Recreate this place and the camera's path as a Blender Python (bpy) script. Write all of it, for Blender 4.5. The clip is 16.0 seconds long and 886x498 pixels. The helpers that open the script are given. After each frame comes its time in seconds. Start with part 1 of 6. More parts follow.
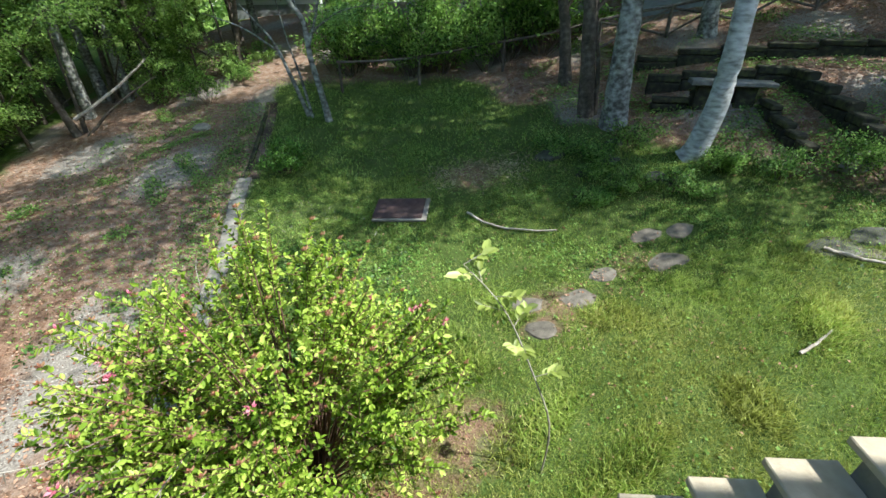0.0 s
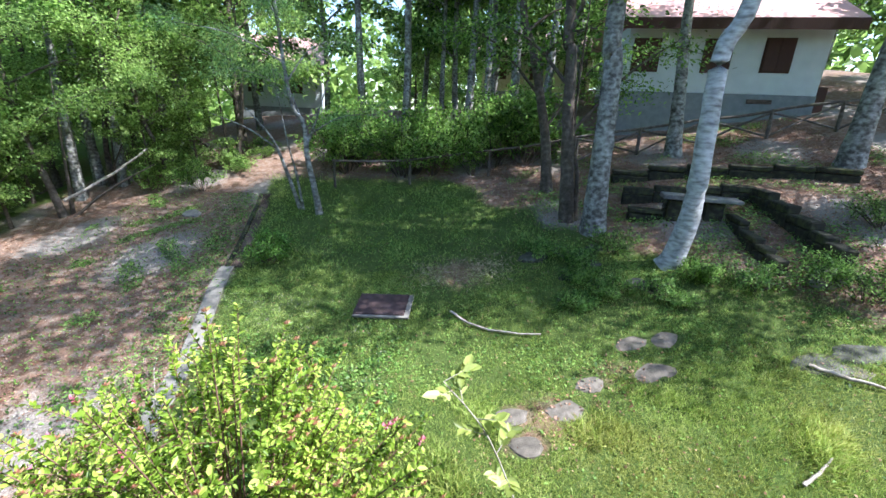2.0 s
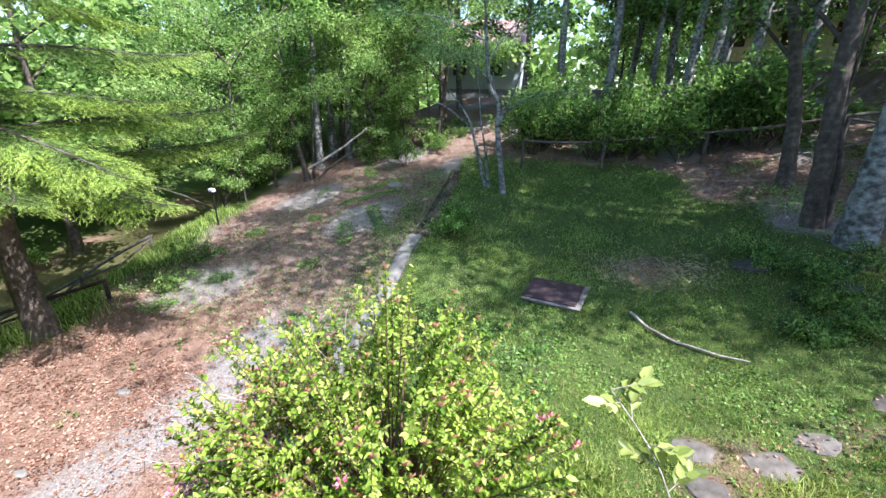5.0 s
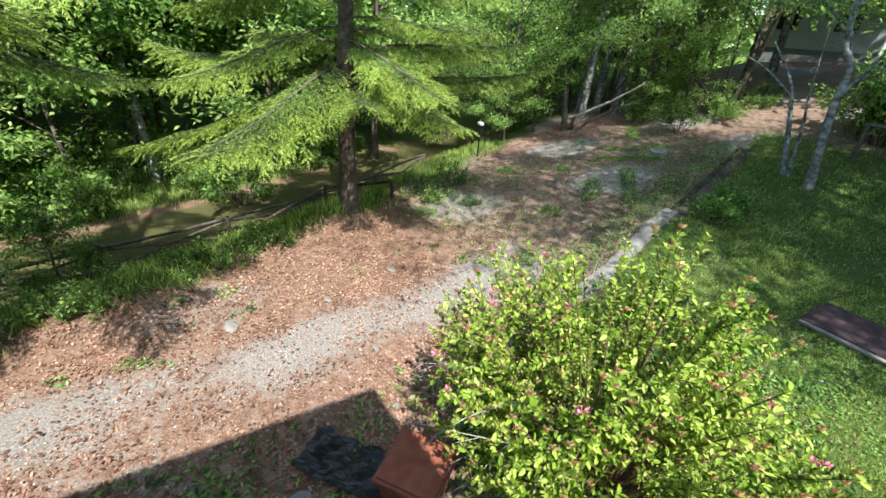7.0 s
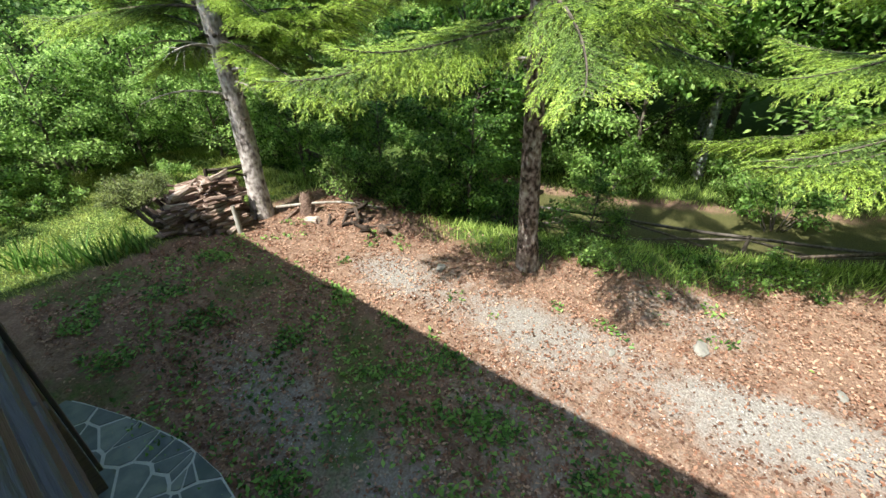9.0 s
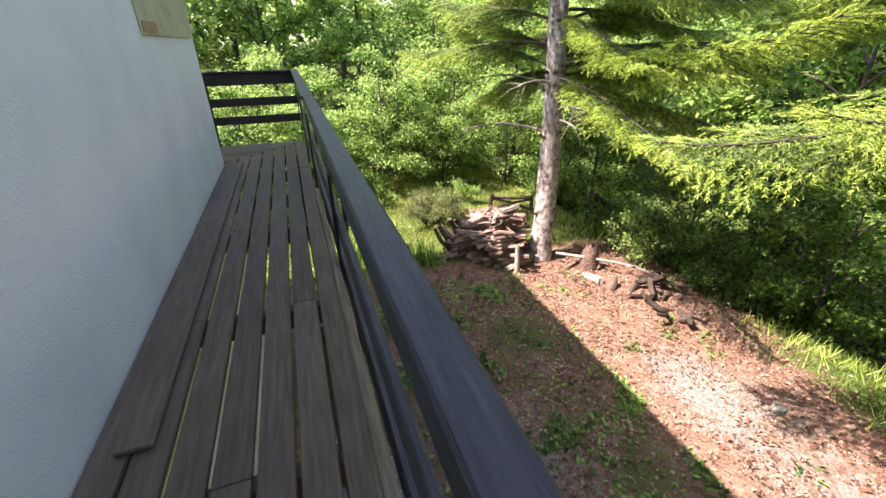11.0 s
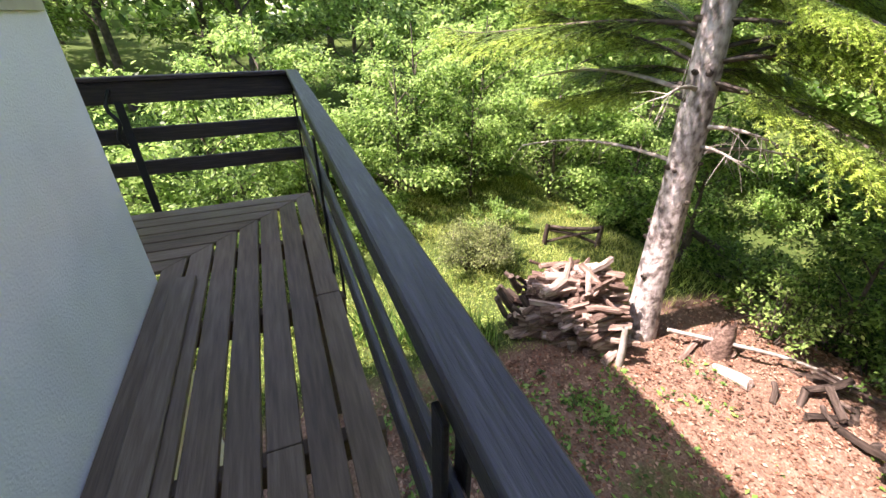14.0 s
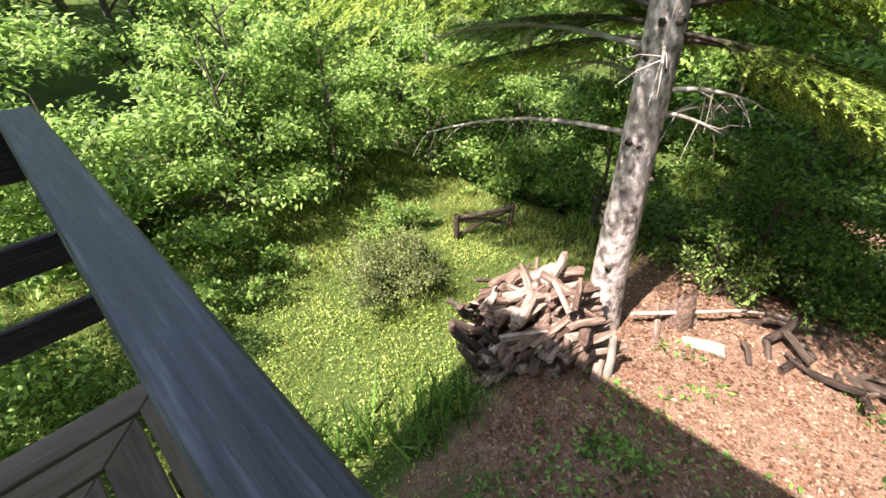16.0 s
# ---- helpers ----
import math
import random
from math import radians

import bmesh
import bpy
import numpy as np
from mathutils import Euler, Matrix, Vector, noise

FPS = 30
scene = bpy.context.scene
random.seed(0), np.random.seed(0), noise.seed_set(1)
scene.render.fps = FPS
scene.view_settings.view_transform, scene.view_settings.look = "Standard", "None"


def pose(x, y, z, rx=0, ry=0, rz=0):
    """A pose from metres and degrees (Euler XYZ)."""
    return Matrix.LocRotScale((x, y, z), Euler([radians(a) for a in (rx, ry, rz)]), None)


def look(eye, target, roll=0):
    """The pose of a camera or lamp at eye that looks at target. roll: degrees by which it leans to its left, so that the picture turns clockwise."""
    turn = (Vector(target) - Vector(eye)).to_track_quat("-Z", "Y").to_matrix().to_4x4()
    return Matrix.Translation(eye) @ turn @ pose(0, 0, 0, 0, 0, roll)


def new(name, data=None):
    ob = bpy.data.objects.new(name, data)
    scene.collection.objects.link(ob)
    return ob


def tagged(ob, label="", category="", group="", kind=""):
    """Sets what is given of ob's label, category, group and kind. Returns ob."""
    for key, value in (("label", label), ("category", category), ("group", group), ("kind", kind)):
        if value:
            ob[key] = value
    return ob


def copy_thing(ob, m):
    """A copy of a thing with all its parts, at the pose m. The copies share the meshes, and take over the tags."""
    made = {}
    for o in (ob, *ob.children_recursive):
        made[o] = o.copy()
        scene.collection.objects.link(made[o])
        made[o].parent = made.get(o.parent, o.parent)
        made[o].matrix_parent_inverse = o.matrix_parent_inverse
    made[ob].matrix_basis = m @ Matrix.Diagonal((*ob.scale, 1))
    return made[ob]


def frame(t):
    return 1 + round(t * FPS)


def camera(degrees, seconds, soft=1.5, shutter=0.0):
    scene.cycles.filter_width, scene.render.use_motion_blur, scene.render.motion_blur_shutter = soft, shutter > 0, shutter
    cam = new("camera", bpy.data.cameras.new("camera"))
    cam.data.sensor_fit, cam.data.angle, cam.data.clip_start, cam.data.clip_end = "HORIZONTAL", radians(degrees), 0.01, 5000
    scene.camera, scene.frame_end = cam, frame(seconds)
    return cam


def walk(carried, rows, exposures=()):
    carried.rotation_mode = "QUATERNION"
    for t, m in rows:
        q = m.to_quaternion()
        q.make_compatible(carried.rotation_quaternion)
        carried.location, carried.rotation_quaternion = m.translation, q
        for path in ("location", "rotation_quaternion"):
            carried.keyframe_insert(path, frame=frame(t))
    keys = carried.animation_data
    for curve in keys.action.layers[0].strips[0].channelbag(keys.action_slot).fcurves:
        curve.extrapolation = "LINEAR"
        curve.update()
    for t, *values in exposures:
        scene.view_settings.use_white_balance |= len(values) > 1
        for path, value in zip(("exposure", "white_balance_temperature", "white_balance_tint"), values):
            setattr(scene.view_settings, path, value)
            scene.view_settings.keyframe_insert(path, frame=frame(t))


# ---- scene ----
cam = camera(94.1, 16.0)
PATH = [
    (0, (0.162, -0.676, 4.236), (0.054, 1.036, 3.206), -0.9),
    (0.5, (0.204, -0.62, 4.255), (0.162, 1.173, 3.369), 0.2),
    (1, (0.192, -0.603, 4.273), (0.198, 1.249, 3.518), 1.3),
    (1.5, (0.236, -0.53, 4.303), (0.236, 1.352, 3.628), 2.0),
    (2, (0.171, -0.519, 4.349), (0.124, 1.378, 3.715), 2.3),
    (2.5, (0.048, -0.517, 4.345), (-0.093, 1.381, 3.731), 2.3),
    (3, (0.006, -0.47, 4.332), (-0.279, 1.412, 3.72), 2.0),
    (3.2, (0.006, -0.458, 4.328), (-0.34, 1.414, 3.714), 2.0),
    (5.3, (0.173, -0.313, 4.212), (-0.758, 1.289, 3.458), 0.8),
    (5.5, (0.173, -0.324, 4.204), (-0.809, 1.238, 3.432), 1.1),
    (6, (0.109, -0.383, 4.19), (-1.018, 1.05, 3.367), 2.0),
    (6.5, (-0.038, -0.539, 4.121), (-1.354, 0.681, 3.237), 3.3),
    (7, (-0.141, -0.758, 4.064), (-1.646, 0.154, 3.113), 4.2),
    (7.2, (-0.226, -0.854, 4.026), (-1.798, -0.087, 3.057), 4.1),
    (7.5, (-0.27, -0.901, 3.999), (-1.933, -0.437, 2.99), 4.3),
    (8, (-0.376, -0.997, 3.915), (-2.087, -1.109, 2.885), 3.2),
    (8.5, (-0.413, -1.054, 3.908), (-1.997, -1.714, 2.881), 1.4),
    (9, (-0.411, -1.195, 3.943), (-1.783, -2.244, 2.934), -0.6),
    (9.5, (-0.351, -1.491, 4.007), (-1.514, -2.796, 3.034), -2.0),
    (10, (-0.297, -1.858, 4.008), (-1.251, -3.354, 3.086), -2.4),
    (10.2, (-0.264, -2.05, 3.997), (-1.138, -3.607, 3.095), -2.3),
    (12.3, (-0.139, -4.295, 4.13), (-0.508, -6.038, 3.221), 1.1),
    (12.5, (-0.098, -4.497, 4.127), (-0.519, -6.227, 3.215), 0.8),
    (13, (-0.175, -4.972, 4.098), (-0.711, -6.667, 3.182), 0.2),
    (13.5, (-0.207, -5.54, 4.106), (-0.78, -7.181, 3.116), 1.8),
    (14, (-0.147, -6.121, 4.115), (-0.787, -7.731, 3.117), 0.3),
    (14.5, (-0.176, -6.706, 4.083), (-0.895, -8.253, 3.041), 0.6),
    (15, (-0.205, -7.181, 4.07), (-1.204, -8.504, 2.951), 1.8),
    (15.5, (-0.258, -7.668, 4.048), (-1.382, -8.835, 2.875), 0.8),
    (16, (-0.306, -8.284, 4.046), (-1.487, -9.397, 2.877), -0.4),
]
walk(cam, [(t, look(eye, target, roll)) for t, eye, target, roll in PATH],
     exposures=[(0, 1.2, 6200, 2), (1.2, 1.53, 5850, 5), (2.5, 1.72, 5750, 16), (5.4, 1.52, 5700, 17), (6.5, 1.27, 6050, 10), (9, 1.43, 6350, 4), (10.2, 1.77, 6850, 18), (12.3, 2.13, 6950, 29), (14, 2.07, 6800, 29), (16, 1.77, 6800, 18)])

# world, sun ---------------------------------------------------------------
SUN_EL, SUN_AZ = 56.4, -12.0   # degrees; azimuth from +x towards +y
world = bpy.data.worlds.new("sky")
scene.world = world
world.use_nodes = True
wn = world.node_tree.nodes
sky = wn.new("ShaderNodeTexSky")
sky.sky_type = 'NISHITA'
sky.sun_disc = False
sky.sun_elevation = radians(SUN_EL)
sky.sun_rotation = radians(90 - SUN_AZ)
wn["Background"].inputs["Strength"].default_value = 0.15
world.node_tree.links.new(sky.outputs[0], wn["Background"].inputs["Color"])
sun_data = bpy.data.lights.new("sun", 'SUN')
sun_data.energy = 4.4
sun_data.angle = radians(0.55)
sun_data.color = (1.0, 0.95, 0.87)
sun = new("sun", sun_data)
_c = math.cos(radians(SUN_EL))
sun.matrix_world = look((60 * _c * math.cos(radians(SUN_AZ)), 60 * _c * math.sin(radians(SUN_AZ)), 60 * math.sin(radians(SUN_EL))), (0, 0, 0))

# materials ------------------------------------------------------------------


def mat(name, stops, rough=0.8, scale=6.0, detail=6.0, bump=0.3, bump_scale=None, metal=0.0, stretch=(1, 1, 1), island=0.0, obj_random=0.0, trans=0.0, spec=0.3, scale2=0.7, amount2=0.35):
    """Noise-driven surface: colour stops, coarse staining, fine relief, variation from piece to piece."""
    m = bpy.data.materials.new(name)
    m.use_nodes = True
    nt = m.node_tree
    n, l = nt.nodes, nt.links
    b = n["Principled BSDF"]
    b.inputs["Roughness"].default_value = rough
    b.inputs["Metallic"].default_value = metal
    b.inputs["Specular IOR Level"].default_value = spec
    tc = n.new("ShaderNodeTexCoord")
    mp = n.new("ShaderNodeMapping")
    mp.inputs["Scale"].default_value = stretch
    l.new(tc.outputs["Object"], mp.inputs["Vector"])
    t1 = n.new("ShaderNodeTexNoise")
    t1.inputs["Scale"].default_value = scale
    t1.inputs["Detail"].default_value = detail
    t2 = n.new("ShaderNodeTexNoise")
    t2.inputs["Scale"].default_value = scale2
    t2.inputs["Detail"].default_value = 4
    l.new(mp.outputs[0], t1.inputs["Vector"])
    l.new(tc.outputs["Object"], t2.inputs["Vector"])
    fac = n.new("ShaderNodeMix")
    fac.inputs["Factor"].default_value = amount2
    l.new(t1.outputs["Fac"], fac.inputs["A"])
    l.new(t2.outputs["Fac"], fac.inputs["B"])
    value = fac.outputs["Result"]
    if island or obj_random:
        src = n.new("ShaderNodeNewGeometry").outputs["Random Per Island"] if island else n.new("ShaderNodeObjectInfo").outputs["Random"]
        mr = n.new("ShaderNodeMapRange")
        a = island or obj_random
        mr.inputs["To Min"].default_value, mr.inputs["To Max"].default_value = -a, a
        l.new(src, mr.inputs["Value"])
        ad = n.new("ShaderNodeMath")
        l.new(value, ad.inputs[0])
        l.new(mr.outputs[0], ad.inputs[1])
        value = ad.outputs[0]
    ramp = n.new("ShaderNodeValToRGB")
    el = ramp.color_ramp.elements
    lo, hi = 0.3, 0.7
    for i, c in enumerate(stops):
        p = lo + (hi - lo) * i / max(1, len(stops) - 1)
        e = el[i] if i < 2 else el.new(p)
        e.position = p
        e.color = (*c, 1)
    l.new(value, ramp.inputs["Fac"])
    l.new(ramp.outputs["Color"], b.inputs["Base Color"])
    if bump:
        t3 = n.new("ShaderNodeTexNoise")
        t3.inputs["Scale"].default_value = bump_scale or scale * 3
        t3.inputs["Detail"].default_value = 5
        l.new(mp.outputs[0], t3.inputs["Vector"])
        bp = n.new("ShaderNodeBump")
        bp.inputs["Strength"].default_value = bump
        bp.inputs["Distance"].default_value = 0.02
        l.new(t3.outputs["Fac"], bp.inputs["Height"])
        l.new(bp.outputs[0], b.inputs["Normal"])
    if trans:
        tr = n.new("ShaderNodeBsdfTranslucent")
        mx = n.new("ShaderNodeMixShader")
        mx.inputs[0].default_value = trans
        l.new(ramp.outputs["Color"], tr.inputs["Color"])
        l.new(b.outputs[0], mx.inputs[1])
        l.new(tr.outputs[0], mx.inputs[2])
        l.new(mx.outputs[0], n["Material Output"].inputs["Surface"])
    return m


def leaf_mat(name, dark, mid, light, rough=0.5, trans=0.38):
    return mat(name, (tuple(0.55 * v for v in dark), mid, tuple(1.1 * v for v in light)), rough=rough, scale=1.2, bump=0.0, island=0.22, trans=trans, spec=0.35, scale2=0.35)


M_DECK = mat("dark stained deck timber", ((0.063, 0.042, 0.025), (0.116, 0.079, 0.049), (0.172, 0.127, 0.085)), rough=0.55, scale=6, stretch=(9, 0.7, 9), bump=0.22, bump_scale=14, obj_random=0.1, spec=0.4)
M_DECKX = mat("dark stained deck timber across", ((0.063, 0.042, 0.025), (0.116, 0.079, 0.049), (0.172, 0.127, 0.085)), rough=0.55, scale=6, stretch=(0.7, 9, 9), bump=0.22, bump_scale=14, obj_random=0.1, spec=0.4)
M_RAIL = mat("weathered dark railing timber", ((0.010, 0.009, 0.010), (0.024, 0.022, 0.026), (0.034, 0.032, 0.037), (0.052, 0.050, 0.057), (0.13, 0.128, 0.14)), rough=0.42, scale=8, stretch=(10, 0.6, 10), bump=0.35, bump_scale=16, obj_random=0.06, spec=0.5)
M_RAILX = mat("weathered dark railing timber across", ((0.012, 0.009, 0.008), (0.034, 0.024, 0.019), (0.075, 0.055, 0.046)), rough=0.5, scale=8, stretch=(0.6, 10, 10), bump=0.6, bump_scale=16, obj_random=0.06, spec=0.4)
M_INNER = mat("bare brown board", ((0.09, 0.065, 0.042), (0.19, 0.145, 0.10), (0.30, 0.24, 0.175)), rough=0.7, scale=6, stretch=(9, 0.7, 9), bump=0.25, bump_scale=14)
M_STEEL = mat("black painted steel", ((0.008, 0.008, 0.008), (0.018, 0.017, 0.017)), rough=0.55, scale=20, bump=0.15, spec=0.4)
M_JOIST = mat("joist timber", ((0.05, 0.035, 0.022), (0.11, 0.08, 0.05)), rough=0.8, scale=8, stretch=(1, 1, 6), bump=0.3)
M_STUCCO = mat("white rough render", ((0.76, 0.75, 0.72), (0.88, 0.87, 0.84), (0.93, 0.92, 0.89)), rough=0.95, scale=1.6, bump=0.3, bump_scale=80, spec=0.15)
M_PLAQUE = mat("pale ochre panel", ((0.42, 0.37, 0.22), (0.55, 0.50, 0.33), (0.62, 0.58, 0.42)), rough=0.7, scale=7, bump=0.1)
M_PLAQUE2 = mat("terracotta painted patch", ((0.38, 0.22, 0.13), (0.5, 0.32, 0.2)), rough=0.7, scale=9, bump=0.1)
M_ROOF = mat("grey metal roofing", ((0.2, 0.15, 0.14), (0.32, 0.26, 0.25)), rough=0.6, scale=4, bump=0.1)
M_SPRUCE_BARK = mat("spruce bark", ((0.03, 0.022, 0.02), (0.05, 0.036, 0.03), (0.24, 0.18, 0.16), (0.42, 0.36, 0.33), (0.62, 0.56, 0.53)), rough=0.95, scale=15, detail=8, bump=1.0, bump_scale=30, stretch=(1, 1, 0.7), scale2=4.0, amount2=0.3)
M_PALE_BARK = mat("pale scaly spruce bark", ((0.05, 0.04, 0.036), (0.16, 0.13, 0.118), (0.40, 0.345, 0.32), (0.56, 0.50, 0.475), (0.70, 0.65, 0.62)), rough=0.95, scale=13, detail=8, bump=1.0, bump_scale=30, stretch=(1, 1, 0.7), scale2=4.0, amount2=0.3)
M_BEECH_BARK = mat("grey lichened bark", ((0.035, 0.032, 0.028), (0.12, 0.115, 0.105), (0.30, 0.30, 0.285), (0.50, 0.505, 0.49)), rough=0.9, scale=9, detail=8, bump=0.6, bump_scale=22, stretch=(0.9, 0.9, 1.2), scale2=2.5)
M_BIRCH_BARK = mat("silvery ringed bark", ((0.09, 0.085, 0.08), (0.30, 0.30, 0.30), (0.50, 0.51, 0.52), (0.62, 0.63, 0.64)), rough=0.85, scale=5, detail=9, bump=0.5, bump_scale=12, stretch=(1, 1, 2.6), scale2=2.2, amount2=0.3)
M_STRAW = leaf_mat("dry straw", (0.20, 0.15, 0.09), (0.38, 0.31, 0.20), (0.52, 0.45, 0.32), trans=0.2)
M_DARK_BARK = mat("brown bark", ((0.035, 0.028, 0.022), (0.10, 0.08, 0.065), (0.2, 0.17, 0.14)), rough=0.95, scale=9, bump=0.7, bump_scale=26, scale2=1.5)
M_DEADWOOD = mat("bleached dead wood", ((0.16, 0.13, 0.10), (0.34, 0.30, 0.26), (0.5, 0.47, 0.43)), rough=0.9, scale=12, bump=0.4, stretch=(1, 1, 0.4))
M_NEEDLE = leaf_mat("spruce needles", (0.09, 0.16, 0.04), (0.20, 0.31, 0.075), (0.33, 0.45, 0.12), trans=0.48)
M_SHOOT = leaf_mat("young spruce shoots in sunlit tone", (0.31, 0.45, 0.06), (0.43, 0.58, 0.10), (0.54, 0.67, 0.16), trans=0.45)
M_LEAF_A = leaf_mat("beech leaves", (0.065, 0.15, 0.025), (0.14, 0.27, 0.05), (0.27, 0.43, 0.09), trans=0.55)
M_LEAF_B = leaf_mat("light tree leaves", (0.13, 0.25, 0.055), (0.27, 0.43, 0.10), (0.43, 0.58, 0.18), trans=0.56)
M_LEAF_C = leaf_mat("rowan leaves", (0.11, 0.25, 0.07), (0.22, 0.41, 0.13), (0.36, 0.54, 0.20), trans=0.5)
M_SHRUB = leaf_mat("shrub leaves", (0.08, 0.18, 0.035), (0.18, 0.33, 0.07), (0.31, 0.47, 0.12), trans=0.58)
M_WEIGELA = leaf_mat("weigela leaves", (0.16, 0.30, 0.025), (0.31, 0.46, 0.05), (0.54, 0.65, 0.14), rough=0.42, trans=0.45)
M_BROOM = leaf_mat("fine olive shrub foliage", (0.10, 0.13, 0.04), (0.19, 0.23, 0.075), (0.31, 0.35, 0.13))
M_WEIGELA_TWIG = mat("reddish brown twigs", ((0.06, 0.032, 0.022), (0.17, 0.095, 0.07), (0.30, 0.20, 0.15)), rough=0.85, scale=14, bump=0.3)
M_SAPLING = leaf_mat("pale sapling leaves", (0.25, 0.33, 0.07), (0.42, 0.5, 0.13), (0.58, 0.64, 0.24), rough=0.4, trans=0.45)
M_PINK = leaf_mat("pink blossom", (0.55, 0.08, 0.16), (0.70, 0.17, 0.28), (0.78, 0.36, 0.45), trans=0.3)
M_BUD = leaf_mat("faded red buds", (0.38, 0.13, 0.10), (0.50, 0.22, 0.15), (0.58, 0.34, 0.22), trans=0.3)
M_GRASS = leaf_mat("grass blades", (0.16, 0.26, 0.05), (0.31, 0.44, 0.085), (0.50, 0.60, 0.18), trans=0.42)
M_DRYGRASS = leaf_mat("yellowish grass blades", (0.26, 0.30, 0.06), (0.42, 0.47, 0.11), (0.56, 0.58, 0.22), trans=0.4)
M_CLOVER = leaf_mat("clover and ground herbs", (0.07, 0.17, 0.035), (0.16, 0.31, 0.06), (0.28, 0.44, 0.11), trans=0.42)
M_DRY = leaf_mat("dry fallen leaves", (0.19, 0.095, 0.06), (0.25, 0.118, 0.072), (0.43, 0.275, 0.195), rough=0.8, trans=0.15)
M_FERN = leaf_mat("fern fronds", (0.06, 0.16, 0.025), (0.13, 0.28, 0.045), (0.22, 0.40, 0.08))
M_LOG = mat("split firewood", ((0.085, 0.05, 0.037), (0.25, 0.17, 0.135), (0.49, 0.40, 0.345)), rough=0.9, scale=10, stretch=(0.5, 3, 3), bump=0.5, obj_random=0.16)
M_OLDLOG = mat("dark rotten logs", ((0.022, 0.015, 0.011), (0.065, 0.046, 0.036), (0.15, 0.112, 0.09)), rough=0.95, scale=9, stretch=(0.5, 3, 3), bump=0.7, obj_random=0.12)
M_POLE = mat("grey weathered poles", ((0.05, 0.04, 0.033), (0.11, 0.092, 0.078), (0.2, 0.175, 0.155)), rough=0.9, scale=10, bump=0.4, obj_random=0.06)
M_STONE = mat("grey stone", ((0.10, 0.095, 0.09), (0.22, 0.21, 0.20), (0.36, 0.35, 0.33)), rough=0.9, scale=7, bump=0.7, obj_random=0.07)
M_FLAG = mat("blue-grey flagstone", ((0.075, 0.095, 0.092), (0.13, 0.15, 0.145), (0.21, 0.23, 0.20)), rough=0.8, scale=6, bump=0.35, obj_random=0.13)
M_MORTAR = mat("pale mortar", ((0.38, 0.38, 0.36), (0.5, 0.5, 0.47)), rough=0.95, scale=20, bump=0.4)
M_CONCRETE = mat("weathered concrete", ((0.13, 0.12, 0.105), (0.22, 0.205, 0.18), (0.31, 0.29, 0.255)), rough=0.92, scale=8, bump=0.4)
M_MOSSWALL = mat("dark mossy stone wall", ((0.012, 0.012, 0.008), (0.04, 0.038, 0.026), (0.10, 0.11, 0.04)), rough=0.97, scale=7, bump=0.9)
M_STEP = mat("tan stone step", ((0.30, 0.25, 0.19), (0.42, 0.36, 0.28), (0.5, 0.44, 0.36)), rough=0.85, scale=9, bump=0.35)
M_STEPSTONE = mat("worn tan stone", ((0.07, 0.062, 0.052), (0.13, 0.115, 0.096), (0.21, 0.185, 0.158)), rough=0.9, scale=8, bump=0.5, obj_random=0.06)
M_BOULDER = mat("dark mossy boulder", ((0.028, 0.032, 0.02), (0.075, 0.077, 0.06), (0.18, 0.175, 0.155)), rough=0.95, scale=6, bump=0.8)
M_LID = mat("rusty brown steel plate", ((0.045, 0.030, 0.029), (0.075, 0.050, 0.049), (0.105, 0.075, 0.073)), rough=0.85, scale=7, bump=0.15, spec=0.15)
M_TERRA = mat("terracotta", ((0.17, 0.05, 0.028), (0.26, 0.085, 0.05), (0.32, 0.13, 0.08)), rough=0.85, scale=8, bump=0.2)
M_BLACK = mat("black plastic sheet", ((0.008, 0.008, 0.009), (0.02, 0.02, 0.022)), rough=0.35, scale=9, bump=0.8, spec=0.5)
M_WHITE = mat("white painted metal", ((0.6, 0.62, 0.64), (0.78, 0.79, 0.8)), rough=0.5, scale=6, bump=0.1)
M_SHUTTER = mat("brown shutters", ((0.045, 0.02, 0.015), (0.08, 0.035, 0.027)), rough=0.7, scale=8, stretch=(6, 6, 0.5), bump=0.3)
M_FARWHITE = mat("white house render", ((0.50, 0.54, 0.56), (0.62, 0.66, 0.67)), rough=0.95, scale=2, bump=0.2)
M_PLINTH = mat("grey plinth", ((0.16, 0.18, 0.19), (0.26, 0.28, 0.29)), rough=0.95, scale=4, bump=0.4)
M_FARROOF = mat("pink-grey roof sheets", ((0.42, 0.23, 0.22), (0.58, 0.36, 0.35)), rough=0.7, scale=2, bump=0.2)
M_REDPAINT = mat("faded red paint", ((0.4, 0.06, 0.04), (0.55, 0.11, 0.08)), rough=0.6, scale=8, bump=0.1)

# shared builders ---------------------------------------------------------------


def sm(a, b, t):
    t = np.clip((t - a) / (b - a), 0, 1)
    return t * t * (3 - 2 * t)


def sp(t, k=1.0):
    return k * np.log1p(np.exp(np.clip(t / k, -30, 30)))


def bank_edge(y):
    return np.clip(-7.2 - 0.46 * (y + 4), -15.0, -6.3)


